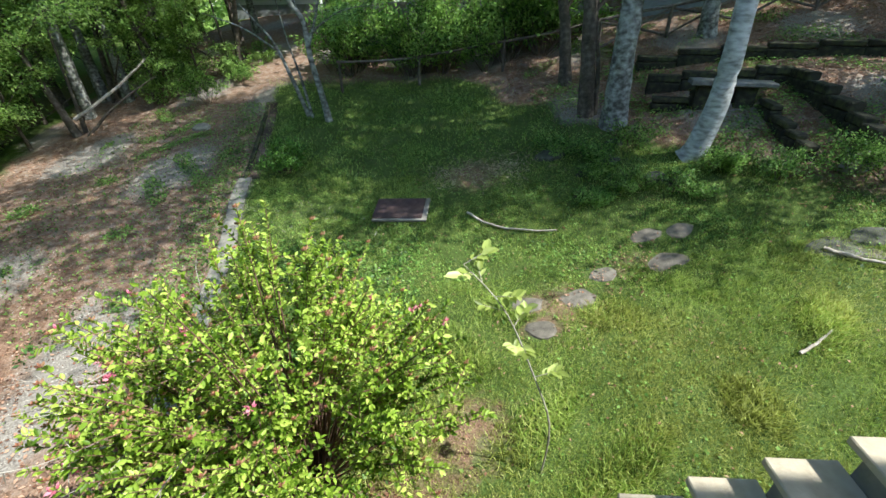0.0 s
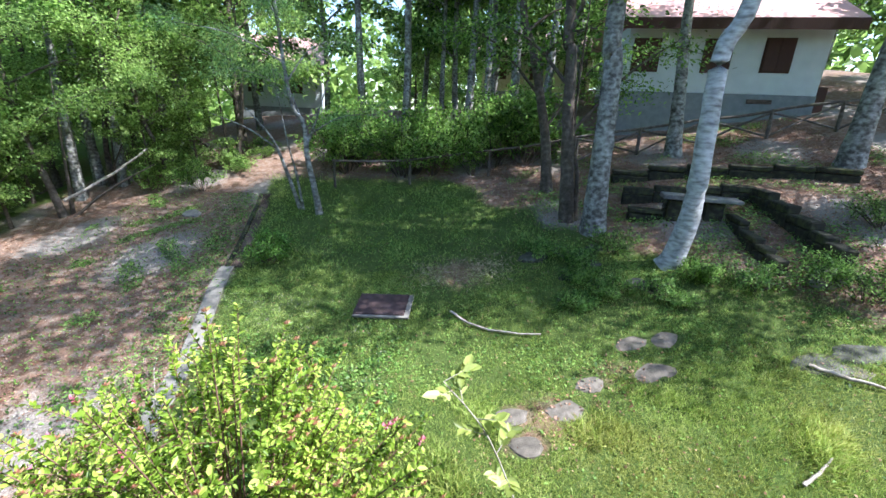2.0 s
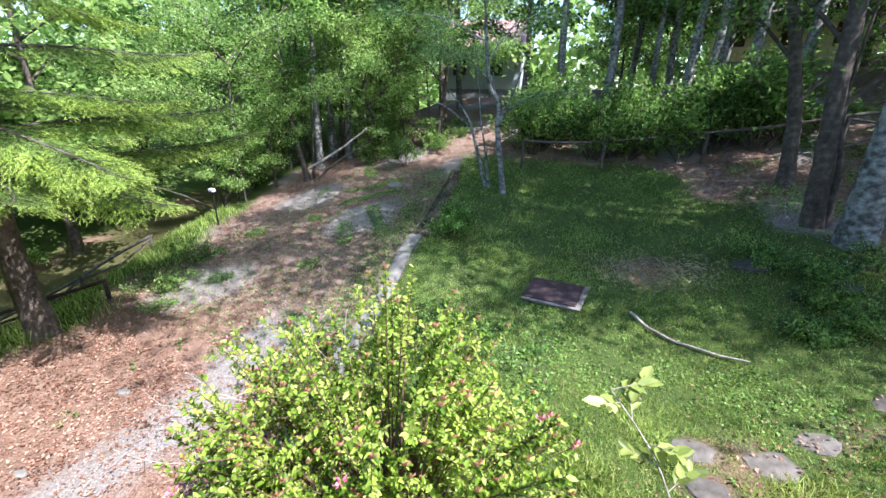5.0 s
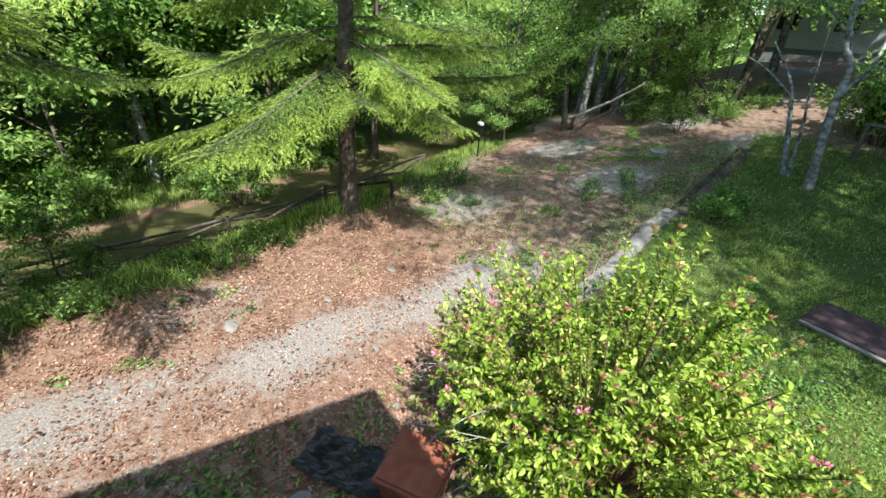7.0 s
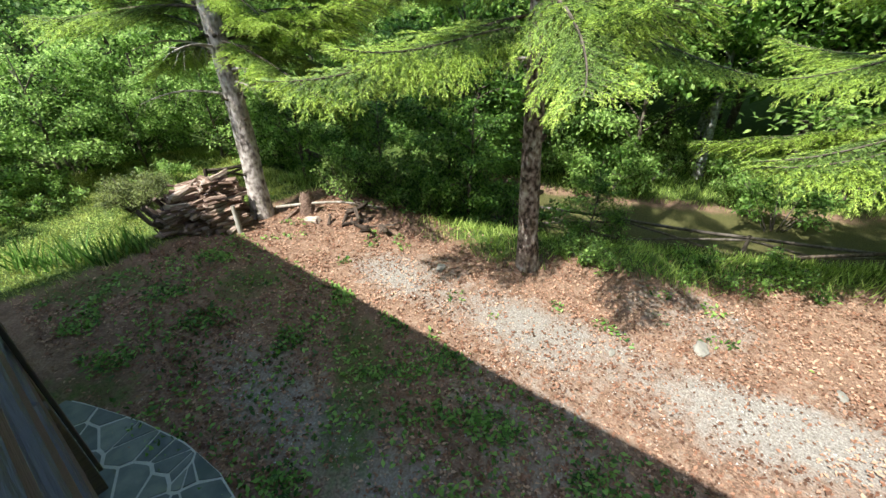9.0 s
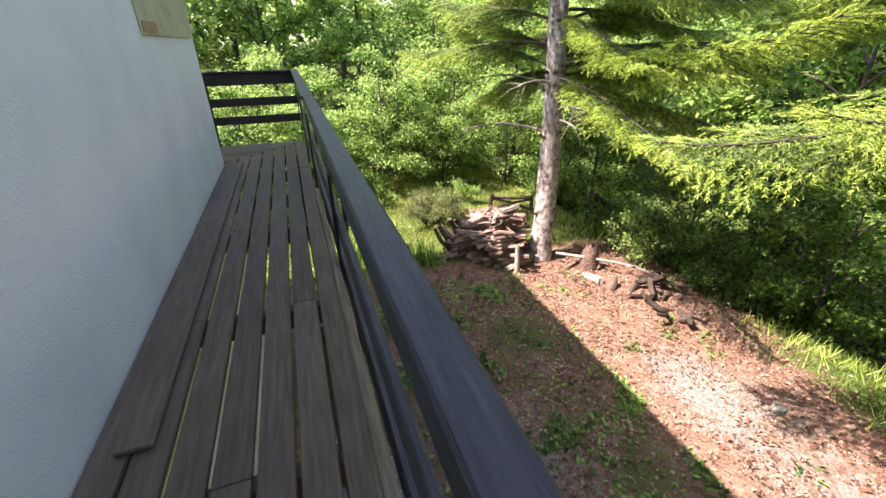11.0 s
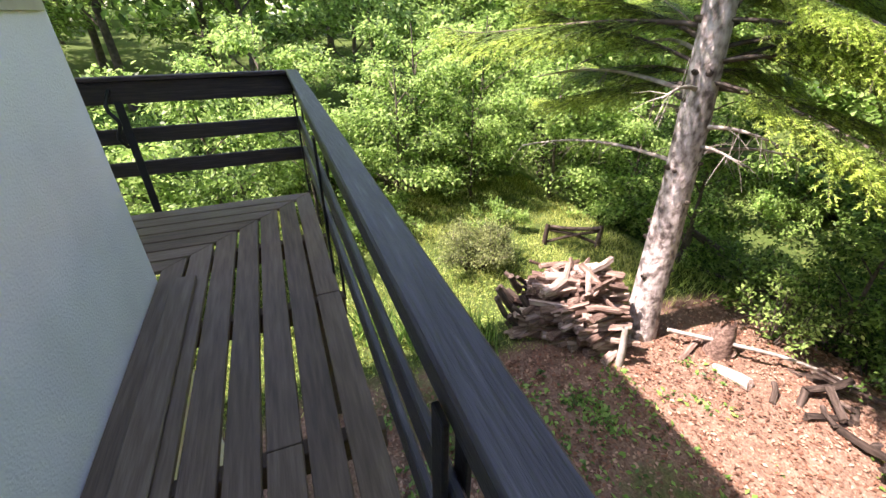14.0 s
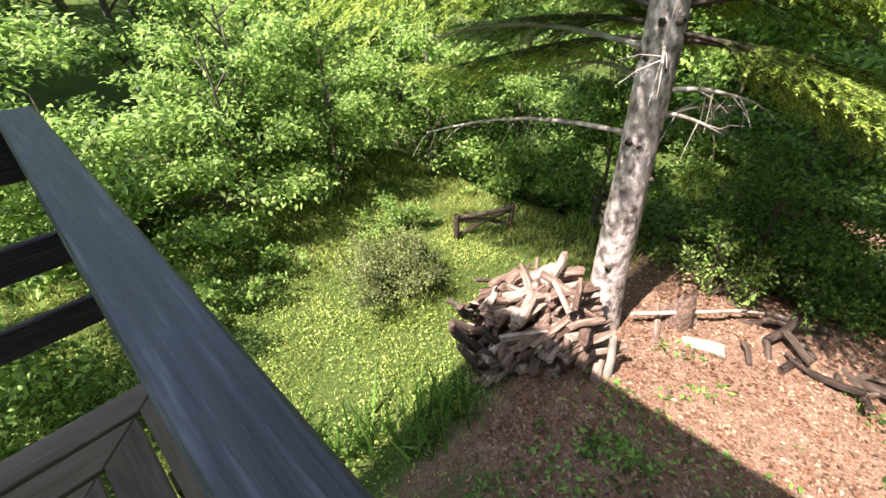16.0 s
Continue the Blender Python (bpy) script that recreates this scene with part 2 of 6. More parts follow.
def ground_z(x, y):
    """Height of the bare ground."""
    x, y = np.asarray(x, float), np.asarray(y, float)
    z = 0.0 - 0.23 * sm(-8, -1, y)
    z = z + 0.19 * sp(y - 5.5) * (1 - 0.6 * sm(20, 60, y))
    z = z + 0.19 * sp(x + 0.5, 0.7) * (0.35 + 0.65 * sm(0, 6, y)) * (1 - 0.6 * sm(16, 60, x))
    z = z - 0.06 * sp(-5 - x) * sm(6, 11, y)
    b = bank_edge(y)
    z = z - 1.5 * sm(0, 3.2, b - x) + 0.16 * sp(b - 8.5 - x)
    z = z + 0.10 * sp(-17 - y)
    z = z + 0.03 * np.sin(1.7 * x + 0.6 * y) * np.sin(1.3 * y - 0.5 * x) + 0.015 * np.sin(4.1 * x + 1) * np.sin(3.7 * y)
    return z


def gz(x, y):
    return float(ground_z(x, y))


def mesh_of(name, verts, faces, material, smooth=False):
    me = bpy.data.meshes.new(name)
    me.from_pydata([tuple(v) for v in verts], [], faces)
    me.materials.append(material)
    if smooth:
        me.polygons.foreach_set("use_smooth", [True] * len(me.polygons))
    me.update()
    return me


def mesh_fast(name, V, F, material, smooth=False):
    """V: (n,3) array; F: (m,k) array of equal-sided faces."""
    V, F = np.asarray(V, np.float32), np.asarray(F, np.int32)
    me = bpy.data.meshes.new(name)
    m, k = F.shape
    me.vertices.add(len(V))
    me.vertices.foreach_set("co", V.ravel())
    me.loops.add(m * k)
    me.loops.foreach_set("vertex_index", F.ravel())
    me.polygons.add(m)
    me.polygons.foreach_set("loop_start", np.arange(0, m * k, k, dtype=np.int32))
    if smooth:
        me.polygons.foreach_set("use_smooth", np.ones(m, dtype=bool))
    me.materials.append(material)
    me.update(calc_edges=True)
    me.validate()
    return me


def thing(name, at=(0, 0, 0), label="", category="", group="", kind="", rot=(0, 0, 0)):
    ob = new(name)
    ob.empty_display_size = 0.2
    ob.matrix_world = pose(*at, *rot)
    return tagged(ob, label, category, group, kind)


def piece(name, me, parent=None, m=None, label=""):
    """A mesh as a part under its thing, at m within it."""
    ob = new(name, me)
    if parent is not None:
        ob.parent = parent
    if m is not None:
        ob.matrix_basis = m
    return tagged(ob, label)


def box_mesh(name, sx, sy, sz, material, bevel=0.006, jitter=0.0, rng=None):
    """A bevelled box, centred in x and y, standing on z = 0."""
    bm = bmesh.new()
    bmesh.ops.create_cube(bm, size=1)
    for v in bm.verts:
        v.co = Vector((v.co.x * sx, v.co.y * sy, (v.co.z + 0.5) * sz))
        if jitter:
            v.co += Vector((rng.uniform(-1, 1), rng.uniform(-1, 1), rng.uniform(-1, 1))) * jitter
    if bevel:
        bmesh.ops.bevel(bm, geom=list(bm.edges), offset=bevel, segments=1, affect='EDGES')
    me = bpy.data.meshes.new(name)
    bm.to_mesh(me)
    bm.free()
    me.materials.append(material)
    return me


def tube_arrays(pts, radii, sides=8, rough=0.0, rng=None, base=0):
    """Rings of a tapered tube along pts."""
    pts = np.asarray(pts, float)
    n = len(pts)
    tan = np.gradient(pts, axis=0)
    tan /= np.linalg.norm(tan, axis=1)[:, None] + 1e-9
    ref = np.array([0.0, 0.0, 1.0]) if abs(tan[0][2]) < 0.8 else np.array([1.0, 0.0, 0.0])
    V = []
    a = np.linspace(0, 2 * np.pi, sides, endpoint=False)
    for i in range(n):
        u = np.cross(tan[i], ref)
        u /= np.linalg.norm(u) + 1e-9
        w = np.cross(tan[i], u)
        r = radii[i] * np.ones(sides)
        if rough and rng is not None:
            r = r * (1 + rough * rng.uniform(-1, 1, sides))
        V.append(pts[i] + np.outer(r * np.cos(a), u) + np.outer(r * np.sin(a), w))
    V = np.concatenate(V)
    F = []
    for i in range(n - 1):
        for j in range(sides):
            k = (j + 1) % sides
            F.append((base + i * sides + j, base + i * sides + k, base + (i + 1) * sides + k, base + (i + 1) * sides + j))
    return V, F


def tubes_mesh(name, tubes, material, sides=7, rough=0.0, rng=None):
    """Several tubes (a trunk and its limbs) as one mesh."""
    VV, FF, b = [], [], 0
    for pts, radii in tubes:
        V, F = tube_arrays(pts, radii, sides, rough, rng, b)
        VV.append(V)
        FF += F
        b += len(V)
    return mesh_fast(name, np.concatenate(VV), np.array(FF), material, smooth=True)


def unit(v):
    return v / (np.linalg.norm(v, axis=-1, keepdims=True) + 1e-9)


def leaves_mesh(name, P, D, S, material, rng, width=0.5, shape="oval", flat=0.5, curl=0.12):
    """Leaves at P pointing along D with length S. oval: pointed, folded along the midrib; blade: one narrow quad."""
    P, D = np.asarray(P, float), unit(np.asarray(D, float))
    n = len(P)
    S = np.broadcast_to(np.asarray(S, float), (n,))[:, None]
    up = unit(np.stack([rng.normal(0, flat, n), rng.normal(0, flat, n), np.ones(n)], 1))
    side = unit(np.cross(D, up))
    nor = np.cross(side, D)
    w = width * S
    if shape == "oval":
        V = np.stack([P, P + D * S * 0.3 + side * w * 0.42 + nor * S * 0.06, P + D * S * 0.68 + side * w * 0.36 + nor * S * 0.03,
                      P + D * S - nor * S * curl,
                      P + D * S * 0.68 - side * w * 0.36 + nor * S * 0.03, P + D * S * 0.3 - side * w * 0.42 + nor * S * 0.06], 1).reshape(-1, 3)
        b = (np.arange(n) * 6)[:, None]
        F = np.concatenate([b + np.array([[0, 1, 2, 3]]), b + np.array([[3, 4, 5, 0]])])
    elif shape == "rhomb":
        V = np.stack([P, P + D * S * 0.45 + side * w * 0.5 + nor * S * 0.05, P + D * S - nor * S * curl, P + D * S * 0.45 - side * w * 0.5 + nor * S * 0.05], 1).reshape(-1, 3)
        b = (np.arange(n) * 4)[:, None]
        F = b + np.array([[0, 1, 2, 3]])
    elif shape == "needle":
        V = np.stack([P - side * w * 0.5, P + side * w * 0.5, P + D * S], 1).reshape(-1, 3)
        F = (np.arange(n) * 3)[:, None] + np.array([[0, 1, 2]])
    else:
        V = np.stack([P - side * w * 0.5, P + side * w * 0.5, P + D * S + side * w * 0.12, P + D * S - side * w * 0.12], 1).reshape(-1, 3)
        b = (np.arange(n) * 4)[:, None]
        F = b + np.array([[0, 1, 2, 3]])
    return mesh_fast(name, V, F, material)


def sphere_dirs(n, rng):
    return unit(rng.normal(0, 1, (n, 3)))


def spline(pts, n):
    """Smooth points through a few control points."""
    pts = np.asarray(pts, float)
    k = len(pts)
    t = np.linspace(0, k - 1, n)
    out = []
    for u in t:
        i = min(int(u), k - 2)
        f = u - i
        p0, p1, p2, p3 = pts[max(i - 1, 0)], pts[i], pts[i + 1], pts[min(i + 2, k - 1)]
        out.append(0.5 * ((2 * p1) + (-p0 + p2) * f + (2 * p0 - 5 * p1 + 4 * p2 - p3) * f * f + (-p0 + 3 * p1 - 3 * p2 + p3) * f ** 3))
    return np.array(out)

# ground ---------------------------------------------------------------------


def axis(lo, hi, step, far):
    core = list(np.arange(lo, hi + 1e-6, step))
    d, x, out = step, hi, []
    while x < far:
        d *= 1.16
        x += d
        out.append(x)
    d, x, back = step, lo, []
    while x > -far:
        d *= 1.16
        x -= d
        back.append(x)
    return np.array(back[::-1] + core + out)


def kerb_x(y):
    """Line of the kerb between drive and lawn."""
    return np.interp(y, [1.0, 3.0, 6.0, 8.2, 9.6, 13.0, 18.0], [-3.0, -3.7, -4.5, -5.2, -5.52, -6.4, -8.0])


def zones(x, y):
    """Shares of grass, of bare gravel and of woodland floor, which also paints the road's shade, at a place."""
    n1 = 0.5 * np.sin(1.9 * x + 2.3 * np.sin(0.8 * y)) + 0.5 * np.sin(2.4 * y + 1.7 * np.sin(1.1 * x))
    lawn = sm(-0.25, 0.35, x - kerb_x(y)) * sm(0.6, 1.6, y + 0.15 * n1) * (1 - sm(14.5, 17, y))
    lawn = lawn * (1 - 0.95 * sm(0, 1.5, (x - 3.4) - 0.75 * (9.4 - y) + 0.5 * n1) * sm(4.0, 5.5, y))
    for cx, cy, cr in ((0.2, 2.3, 0.7), (1.55, 4.2, 0.75), (-0.6, 1.3, 0.9), (0.5, 9.0, 0.9), (3.0, 5.1, 0.5)):
        lawn = lawn * (1 - 0.85 * np.exp(-(((x - cx) ** 2 + (y - cy) ** 2) / cr ** 2)) * (0.75 + 0.4 * n1))
    south = 1 - sm(-10.2, -9.4, y + 0.25 * n1)
    b = bank_edge(y)
    bankg = sm(-1.2, 0.4, b - x + 0.5 * n1) * (1 - sm(2.6, 3.6, b - x)) * sm(-7, -5, y)
    far = sm(6.5, 8.0, b - x)
    track = np.exp(-((x - np.interp(y, [-7, -4, -1, 2, 5, 9, 14], [-4.6, -5.0, -4.9, -5.2, -6.2, -7.6, -9.0])) / 0.75) ** 2)
    track = track * (0.74 + 0.30 * np.sin(1.3 * y + 1.2 * np.sin(2.1 * x)) * np.sin(0.9 * y + 2.0 * x)) * (1 - 0.7 * sm(3.5, 6, y))
    track = np.maximum(track, np.exp(-((x + 1.9) / 0.8) ** 2) * 0.6)
    track = np.maximum(track, 0.42 * sm(0.1, 0.8, np.sin(1.1 * x + 0.4 * y) * np.sin(0.8 * y - 0.7 * x + 1)) + 0.36 * sm(2.5, 5.5, y))
    gravel = track * sm(-7.5, -5, y) * sm(-1, 0.3, x - b)
    road = sm(2.9, 3.5, b - x) * (1 - sm(6.3, 7.0, b - x))
    # turf patches kept to the house's shadow, painting that ground darker
    patch = 0.55 * sm(0.2, 0.7, n1) * sm(-3.9, -3.3, x) * (1 - sm(-0.8, 0, y))
    grass = np.clip(np.maximum.reduce([lawn, south, bankg * 0.95, patch, 0.8 * far]), 0, 1)
    # the road takes the dark woodland-floor colour to paint the shade lying on it
    return grass, np.clip(np.maximum(gravel, 0.3 * road), 0, 1), np.clip(far + 0.85 * road, 0, 1)


def ground_material():
    m = bpy.data.materials.new("ground of litter, gravel and turf")
    m.use_nodes = True
    n, l = m.node_tree.nodes, m.node_tree.links
    b = n["Principled BSDF"]
    b.inputs["Roughness"].default_value = 0.95
    b.inputs["Specular IOR Level"].default_value = 0.15
    tc = n.new("ShaderNodeTexCoord")

    def tex(scale, detail=6, kind="ShaderNodeTexNoise"):
        t = n.new(kind)
        t.inputs["Scale"].default_value = scale
        if kind == "ShaderNodeTexNoise":
            t.inputs["Detail"].default_value = detail
        l.new(tc.outputs["Object"], t.inputs["Vector"])
        return t

    def ramp(src, stops):
        r = n.new("ShaderNodeValToRGB")
        for i, (p, c) in enumerate(stops):
            e = r.color_ramp.elements[i] if i < 2 else r.color_ramp.elements.new(p)
            e.position, e.color = p, (*c, 1)
        l.new(src, r.inputs["Fac"])
        return r.outputs["Color"]

    def attr(name):
        a = n.new("ShaderNodeAttribute")
        a.attribute_name = name
        return a.outputs["Fac"]

    def edge(src, noise_out, spread=0.5):
        """A share broken up by noise into patches."""
        a = n.new("ShaderNodeMath")
        a.operation = 'MULTIPLY_ADD'
        l.new(noise_out, a.inputs[0])
        a.inputs[1].default_value = spread
        a.inputs[2].default_value = -spread / 2
        s = n.new("ShaderNodeMath")
        l.new(src, s.inputs[0])
        l.new(a.outputs[0], s.inputs[1])
        r = n.new("ShaderNodeMapRange")
        r.inputs["From Min"].default_value, r.inputs["From Max"].default_value = 0.3, 0.7
        l.new(s.outputs[0], r.inputs["Value"])
        return r.outputs[0]

    def mix(f, a, c):
        x = n.new("ShaderNodeMix")
        x.data_type = 'RGBA'
        l.new(f, x.inputs["Factor"])
        l.new(a, x.inputs["A"])
        l.new(c, x.inputs["B"])
        return x.outputs["Result"]

    fine, mid, big, cell = tex(38, 8), tex(7, 6), tex(1.1, 5), tex(26, kind="ShaderNodeTexVoronoi")
    litter = mix(cell.outputs["Distance"],
                 ramp(fine.outputs["Fac"], [(0.32, (0.08, 0.045, 0.032)), (0.5, (0.21, 0.118, 0.08)), (0.68, (0.37, 0.255, 0.185))]),
                 ramp(mid.outputs["Fac"], [(0.3, (0.10, 0.066, 0.046)), (0.55, (0.225, 0.145, 0.105)), (0.72, (0.33, 0.25, 0.19))]))
    gravel = mix(mid.outputs["Fac"],
                 ramp(fine.outputs["Fac"], [(0.3, (0.13, 0.112, 0.10)), (0.5, (0.26, 0.233, 0.21)), (0.7, (0.43, 0.40, 0.37))]),
                 ramp(cell.outputs["Distance"], [(0.1, (0.31, 0.285, 0.26)), (0.6, (0.19, 0.165, 0.145))]))
    turf = mix(big.outputs["Fac"],
               ramp(fine.outputs["Fac"], [(0.3, (0.028, 0.052, 0.013)), (0.5, (0.075, 0.12, 0.026)), (0.7, (0.16, 0.20, 0.055))]),
               ramp(mid.outputs["Fac"], [(0.3, (0.025, 0.04, 0.01)), (0.6, (0.06, 0.085, 0.022)), (0.75, (0.13, 0.10, 0.05))]))
    woods = ramp(fine.outputs["Fac"], [(0.3, (0.03, 0.03, 0.012)), (0.5, (0.075, 0.075, 0.026)), (0.7, (0.14, 0.12, 0.055))])
    col = mix(edge(attr("gravel"), mid.outputs["Fac"], 0.9), litter, gravel)
    col = mix(edge(attr("forest_road_shade"), mid.outputs["Fac"], 0.6), col, woods)
    col = mix(edge(attr("grass"), mid.outputs["Fac"], 0.9), col, turf)
    l.new(col, b.inputs["Base Color"])
    bp = n.new("ShaderNodeBump")
    bp.inputs["Strength"].default_value = 0.8
    bp.inputs["Distance"].default_value = 0.03
    l.new(fine.outputs["Fac"], bp.inputs["Height"])
    l.new(bp.outputs[0], b.inputs["Normal"])
    return m


gx, gy = axis(-14, 12, 0.25, 420), axis(-16, 18, 0.25, 420)
GX, GY = np.meshgrid(gx, gy)
GZ = ground_z(GX, GY) + 0.012 * np.random.RandomState(5).normal(0, 1, GX.shape)
nx, ny = len(gx), len(gy)
idx = np.arange(nx * ny).reshape(ny, nx)
gf = np.stack([idx[:-1, :-1].ravel(), idx[:-1, 1:].ravel(), idx[1:, 1:].ravel(), idx[1:, :-1].ravel()], 1)
ground_me = mesh_fast("ground", np.stack([GX.ravel(), GY.ravel(), GZ.ravel()], 1), gf, ground_material(), smooth=True)
zg, zr, zf = zones(GX.ravel(), GY.ravel())
for nm, val in (("grass", zg), ("gravel", zr), ("forest_road_shade", zf)):
    ground_me.attributes.new(nm, 'FLOAT', 'POINT').data.foreach_set("value", val.astype(np.float32))
ground = tagged(new("ground", ground_me), "sloping yard of leaf litter, gravel and grass", "ground", kind="structure")

# house and balcony ------------------------------------------------------------
DZ = 2.68           # deck surface
PITCH = 0.148
WALL_X, WALL_S, WALL_N = 0.715, -8.75, -0.75
RAIL_Z = 3.705
END_Y = -9.90

wall_w = box_mesh("wall", 0.3, WALL_N - WALL_S, 6.6, M_STUCCO, bevel=0.02)
house_wall = tagged(new("wall_west", wall_w), "white rough-rendered house wall beside the balcony", "wall", kind="structure")
house_wall.matrix_world = pose(WALL_X + 0.15, (WALL_N + WALL_S) / 2, -0.3)
ws = tagged(new("wall_south", box_mesh("wall", 8.0, 0.3, 6.6, M_STUCCO, bevel=0.02)), "white rough-rendered house end wall", "wall", kind="structure")
ws.matrix_world = pose(WALL_X + 0.3 + 4.0, WALL_S + 0.153, -0.3)
wn_ = tagged(new("wall_north", box_mesh("wall", 8.0, 0.3, 6.6, M_STUCCO, bevel=0.02)), "white rough-rendered house front wall", "wall", kind="structure")
wn_.matrix_world = pose(WALL_X + 0.3 + 4.0, WALL_N - 0.153, -0.3)
we = tagged(new("wall_east", box_mesh("wall", 0.3, WALL_N - WALL_S, 6.6, M_STUCCO, bevel=0.02)), "white rough-rendered house back wall", "wall", kind="structure")
we.matrix_world = pose(WALL_X + 8.45, (WALL_N + WALL_S) / 2, -0.3)
# roof: two slopes with overhanging eaves
EAVE_X, EAVE_Z, ROOF_S, ROOF_N = 0.52, 6.45, -11.3, -0.33
ridge_x, ridge_z = 4.9, 8.3
rv = []
for y in (ROOF_S, ROOF_N):
    rv += [(EAVE_X, y, EAVE_Z), (ridge_x, y, ridge_z), (10.2, y, EAVE_Z), (10.2, y, EAVE_Z + 0.14), (ridge_x, y, ridge_z + 0.14), (EAVE_X, y, EAVE_Z + 0.14)]
rf = [(0, 1, 4, 5), (1, 2, 3, 4), (6, 11, 10, 7), (7, 10, 9, 8), (0, 6, 7, 1), (1, 7, 8, 2), (5, 4, 10, 11), (4, 3, 9, 10), (0, 5, 11, 6), (2, 8, 9, 3)]
tagged(new("roof", mesh_of("roof", rv, rf, M_ROOF)), "pitched house roof with wide eaves over the balcony", "roof", kind="structure")

deck = thing("balcony_deck", (0, 0, 0), "dark brown slatted timber balcony floor with mitred corner", "balcony")
rng = np.random.RandomState(11)
FRONT_Y = -0.80      # end of the railing
DECK_N = 0.10        # end of the boards
BOARD_JOINTS = [(-3.05, -8.2), (-5.1,), (-2.2, -7.25), (-4.0,), (-6.35,), (-2.2, -5.1), (-3.05, -7.25)]
for i in range(7):
    x1 = -0.315 + i * PITCH
    w = 0.131
    ymit = -9.845 + i * PITCH
    joints = [DECK_N, *BOARD_JOINTS[i], ymit]
    for a, b_ in zip(joints[:-1], joints[1:]):
        last = b_ == ymit
        ya, yb = a - 0.002, b_ + (0.0 if last else 0.002)
        # mitre: the inner side of the last length ends sooner
        v = [(x1, ya, DZ - 0.028), (x1 + w, ya, DZ - 0.028), (x1 + w, yb + (w if last else 0), DZ - 0.028), (x1, yb, DZ - 0.028)]
        v += [(p[0], p[1], DZ + rng.uniform(-0.0015, 0.0015)) for p in v]
        bm = bmesh.new()
        bv = [bm.verts.new(p) for p in v]
        for f in ((3, 2, 1, 0), (4, 5, 6, 7), (0, 1, 5, 4), (1, 2, 6, 5), (2, 3, 7, 6), (3, 0, 4, 7)):
            bm.faces.new([bv[k] for k in f])
        bmesh.ops.bevel(bm, geom=list(bm.edges), offset=0.004, segments=1, affect='EDGES')
        me = bpy.data.meshes.new("board")
        bm.to_mesh(me)
        bm.free()
        me.materials.append(M_DECK)
        piece("board", me, deck)
    # end boards along x
    y1 = ymit
    v = [(x1 + 0.004, y1, DZ - 0.028), (8.0, y1, DZ - 0.028), (8.0, y1 + w, DZ - 0.028), (x1 + w + 0.004, y1 + w, DZ - 0.028)]
    v += [(p[0], p[1], DZ) for p in v]
    bm = bmesh.new()
    bv = [bm.verts.new(p) for p in v]
    for f in ((3, 2, 1, 0), (4, 5, 6, 7), (0, 1, 5, 4), (1, 2, 6, 5), (2, 3, 7, 6), (3, 0, 4, 7)):
        bm.faces.new([bv[k] for k in f])
    bmesh.ops.bevel(bm, geom=list(bm.edges), offset=0.004, segments=1, affect='EDGES')
    me = bpy.data.meshes.new("board")
    bm.to_mesh(me)
    bm.free()
    me.materials.append(M_DECKX)
    piece("board", me, deck)
piece("board", box_mesh("board", 0.128, 4.4, 0.024, M_DECK, 0.005), deck, pose(0.545, -6.45, DZ + 0.004), "loose plank laid along the wall")
joist_me = box_mesh("joist", 1.06, 0.07, 0.13, M_JOIST, 0.005)
for y in (-0.05, -0.65, -1.2, -2.2, -3.05, -4.0, -5.1, -6.35, -7.25, -8.2, -9.0):
    piece("joist", joist_me, deck, pose(0.19, y, DZ - 0.16))
beam = box_mesh("beam", 0.06, 9.0, 0.16, M_JOIST, 0.005)
piece("beam", beam, deck, pose(0.68, -5.3, DZ - 0.33))
for x in (1.2, 2.4, 3.6, 5.0, 6.4, 7.6):
    piece("joist", box_mesh("joist", 0.07, 1.05, 0.13, M_JOIST, 0.005), deck, pose(x, -9.32, DZ - 0.16))
post_leg = box_mesh("support_post", 0.12, 0.12, DZ - 0.3, M_JOIST, 0.008)
for y in (-9.6, -5.2, -1.0):
    piece("support_post", post_leg, deck, pose(-0.2, y, -0.02))

rail = thing("balcony_railing", (0, 0, 0), "dark stained timber balcony railing with three bars on steel posts", "railing")
LEN_W = FRONT_Y - END_Y


def rail_run(x, y0, y1, z, wx, hz, m, name):
    me = box_mesh(name, wx, abs(y1 - y0), hz, m, 0.006)
    piece(name, me, rail, pose(x, (y0 + y1) / 2, z))


def rail_end(x0, x1, y, z, wy, hz, m, name):
    me = box_mesh(name, abs(x1 - x0), wy, hz, m, 0.006)
    piece(name, me, rail, pose((x0 + x1) / 2, y, z))


for ya, yb, rx, rw in ((FRONT_Y, -2.452, -0.339, 0.064), (-2.456, -6.2, -0.336, 0.074), (-6.206, END_Y - 0.03, -0.331, 0.090)):
    rail_run(rx, ya, yb, RAIL_Z - 0.03, rw, 0.03, M_RAIL, "handrail")
    rail_run(-0.338, ya, yb, RAIL_Z - 0.19, 0.026, 0.157, M_RAIL, "top_board")
    rail_run(-0.338, ya, yb, 3.225, 0.026, 0.115, M_RAIL, "middle_bar")
    rail_run(-0.338, ya, yb, 2.97, 0.026, 0.115, M_RAIL, "lower_bar")
rail_run(-0.2885, FRONT_Y, -5.9, 3.0, 0.034, 0.11, M_INNER, "inner_bar")
rail_end(-0.288, 8.0, END_Y - 0.01, RAIL_Z - 0.031, 0.066, 0.03, M_RAILX, "handrail")
rail_end(-0.322, 8.0, END_Y - 0.02, RAIL_Z - 0.19, 0.026, 0.157, M_RAILX, "top_board")
rail_end(-0.322, 8.0, END_Y - 0.02, 3.225, 0.026, 0.115, M_RAILX, "middle_bar")
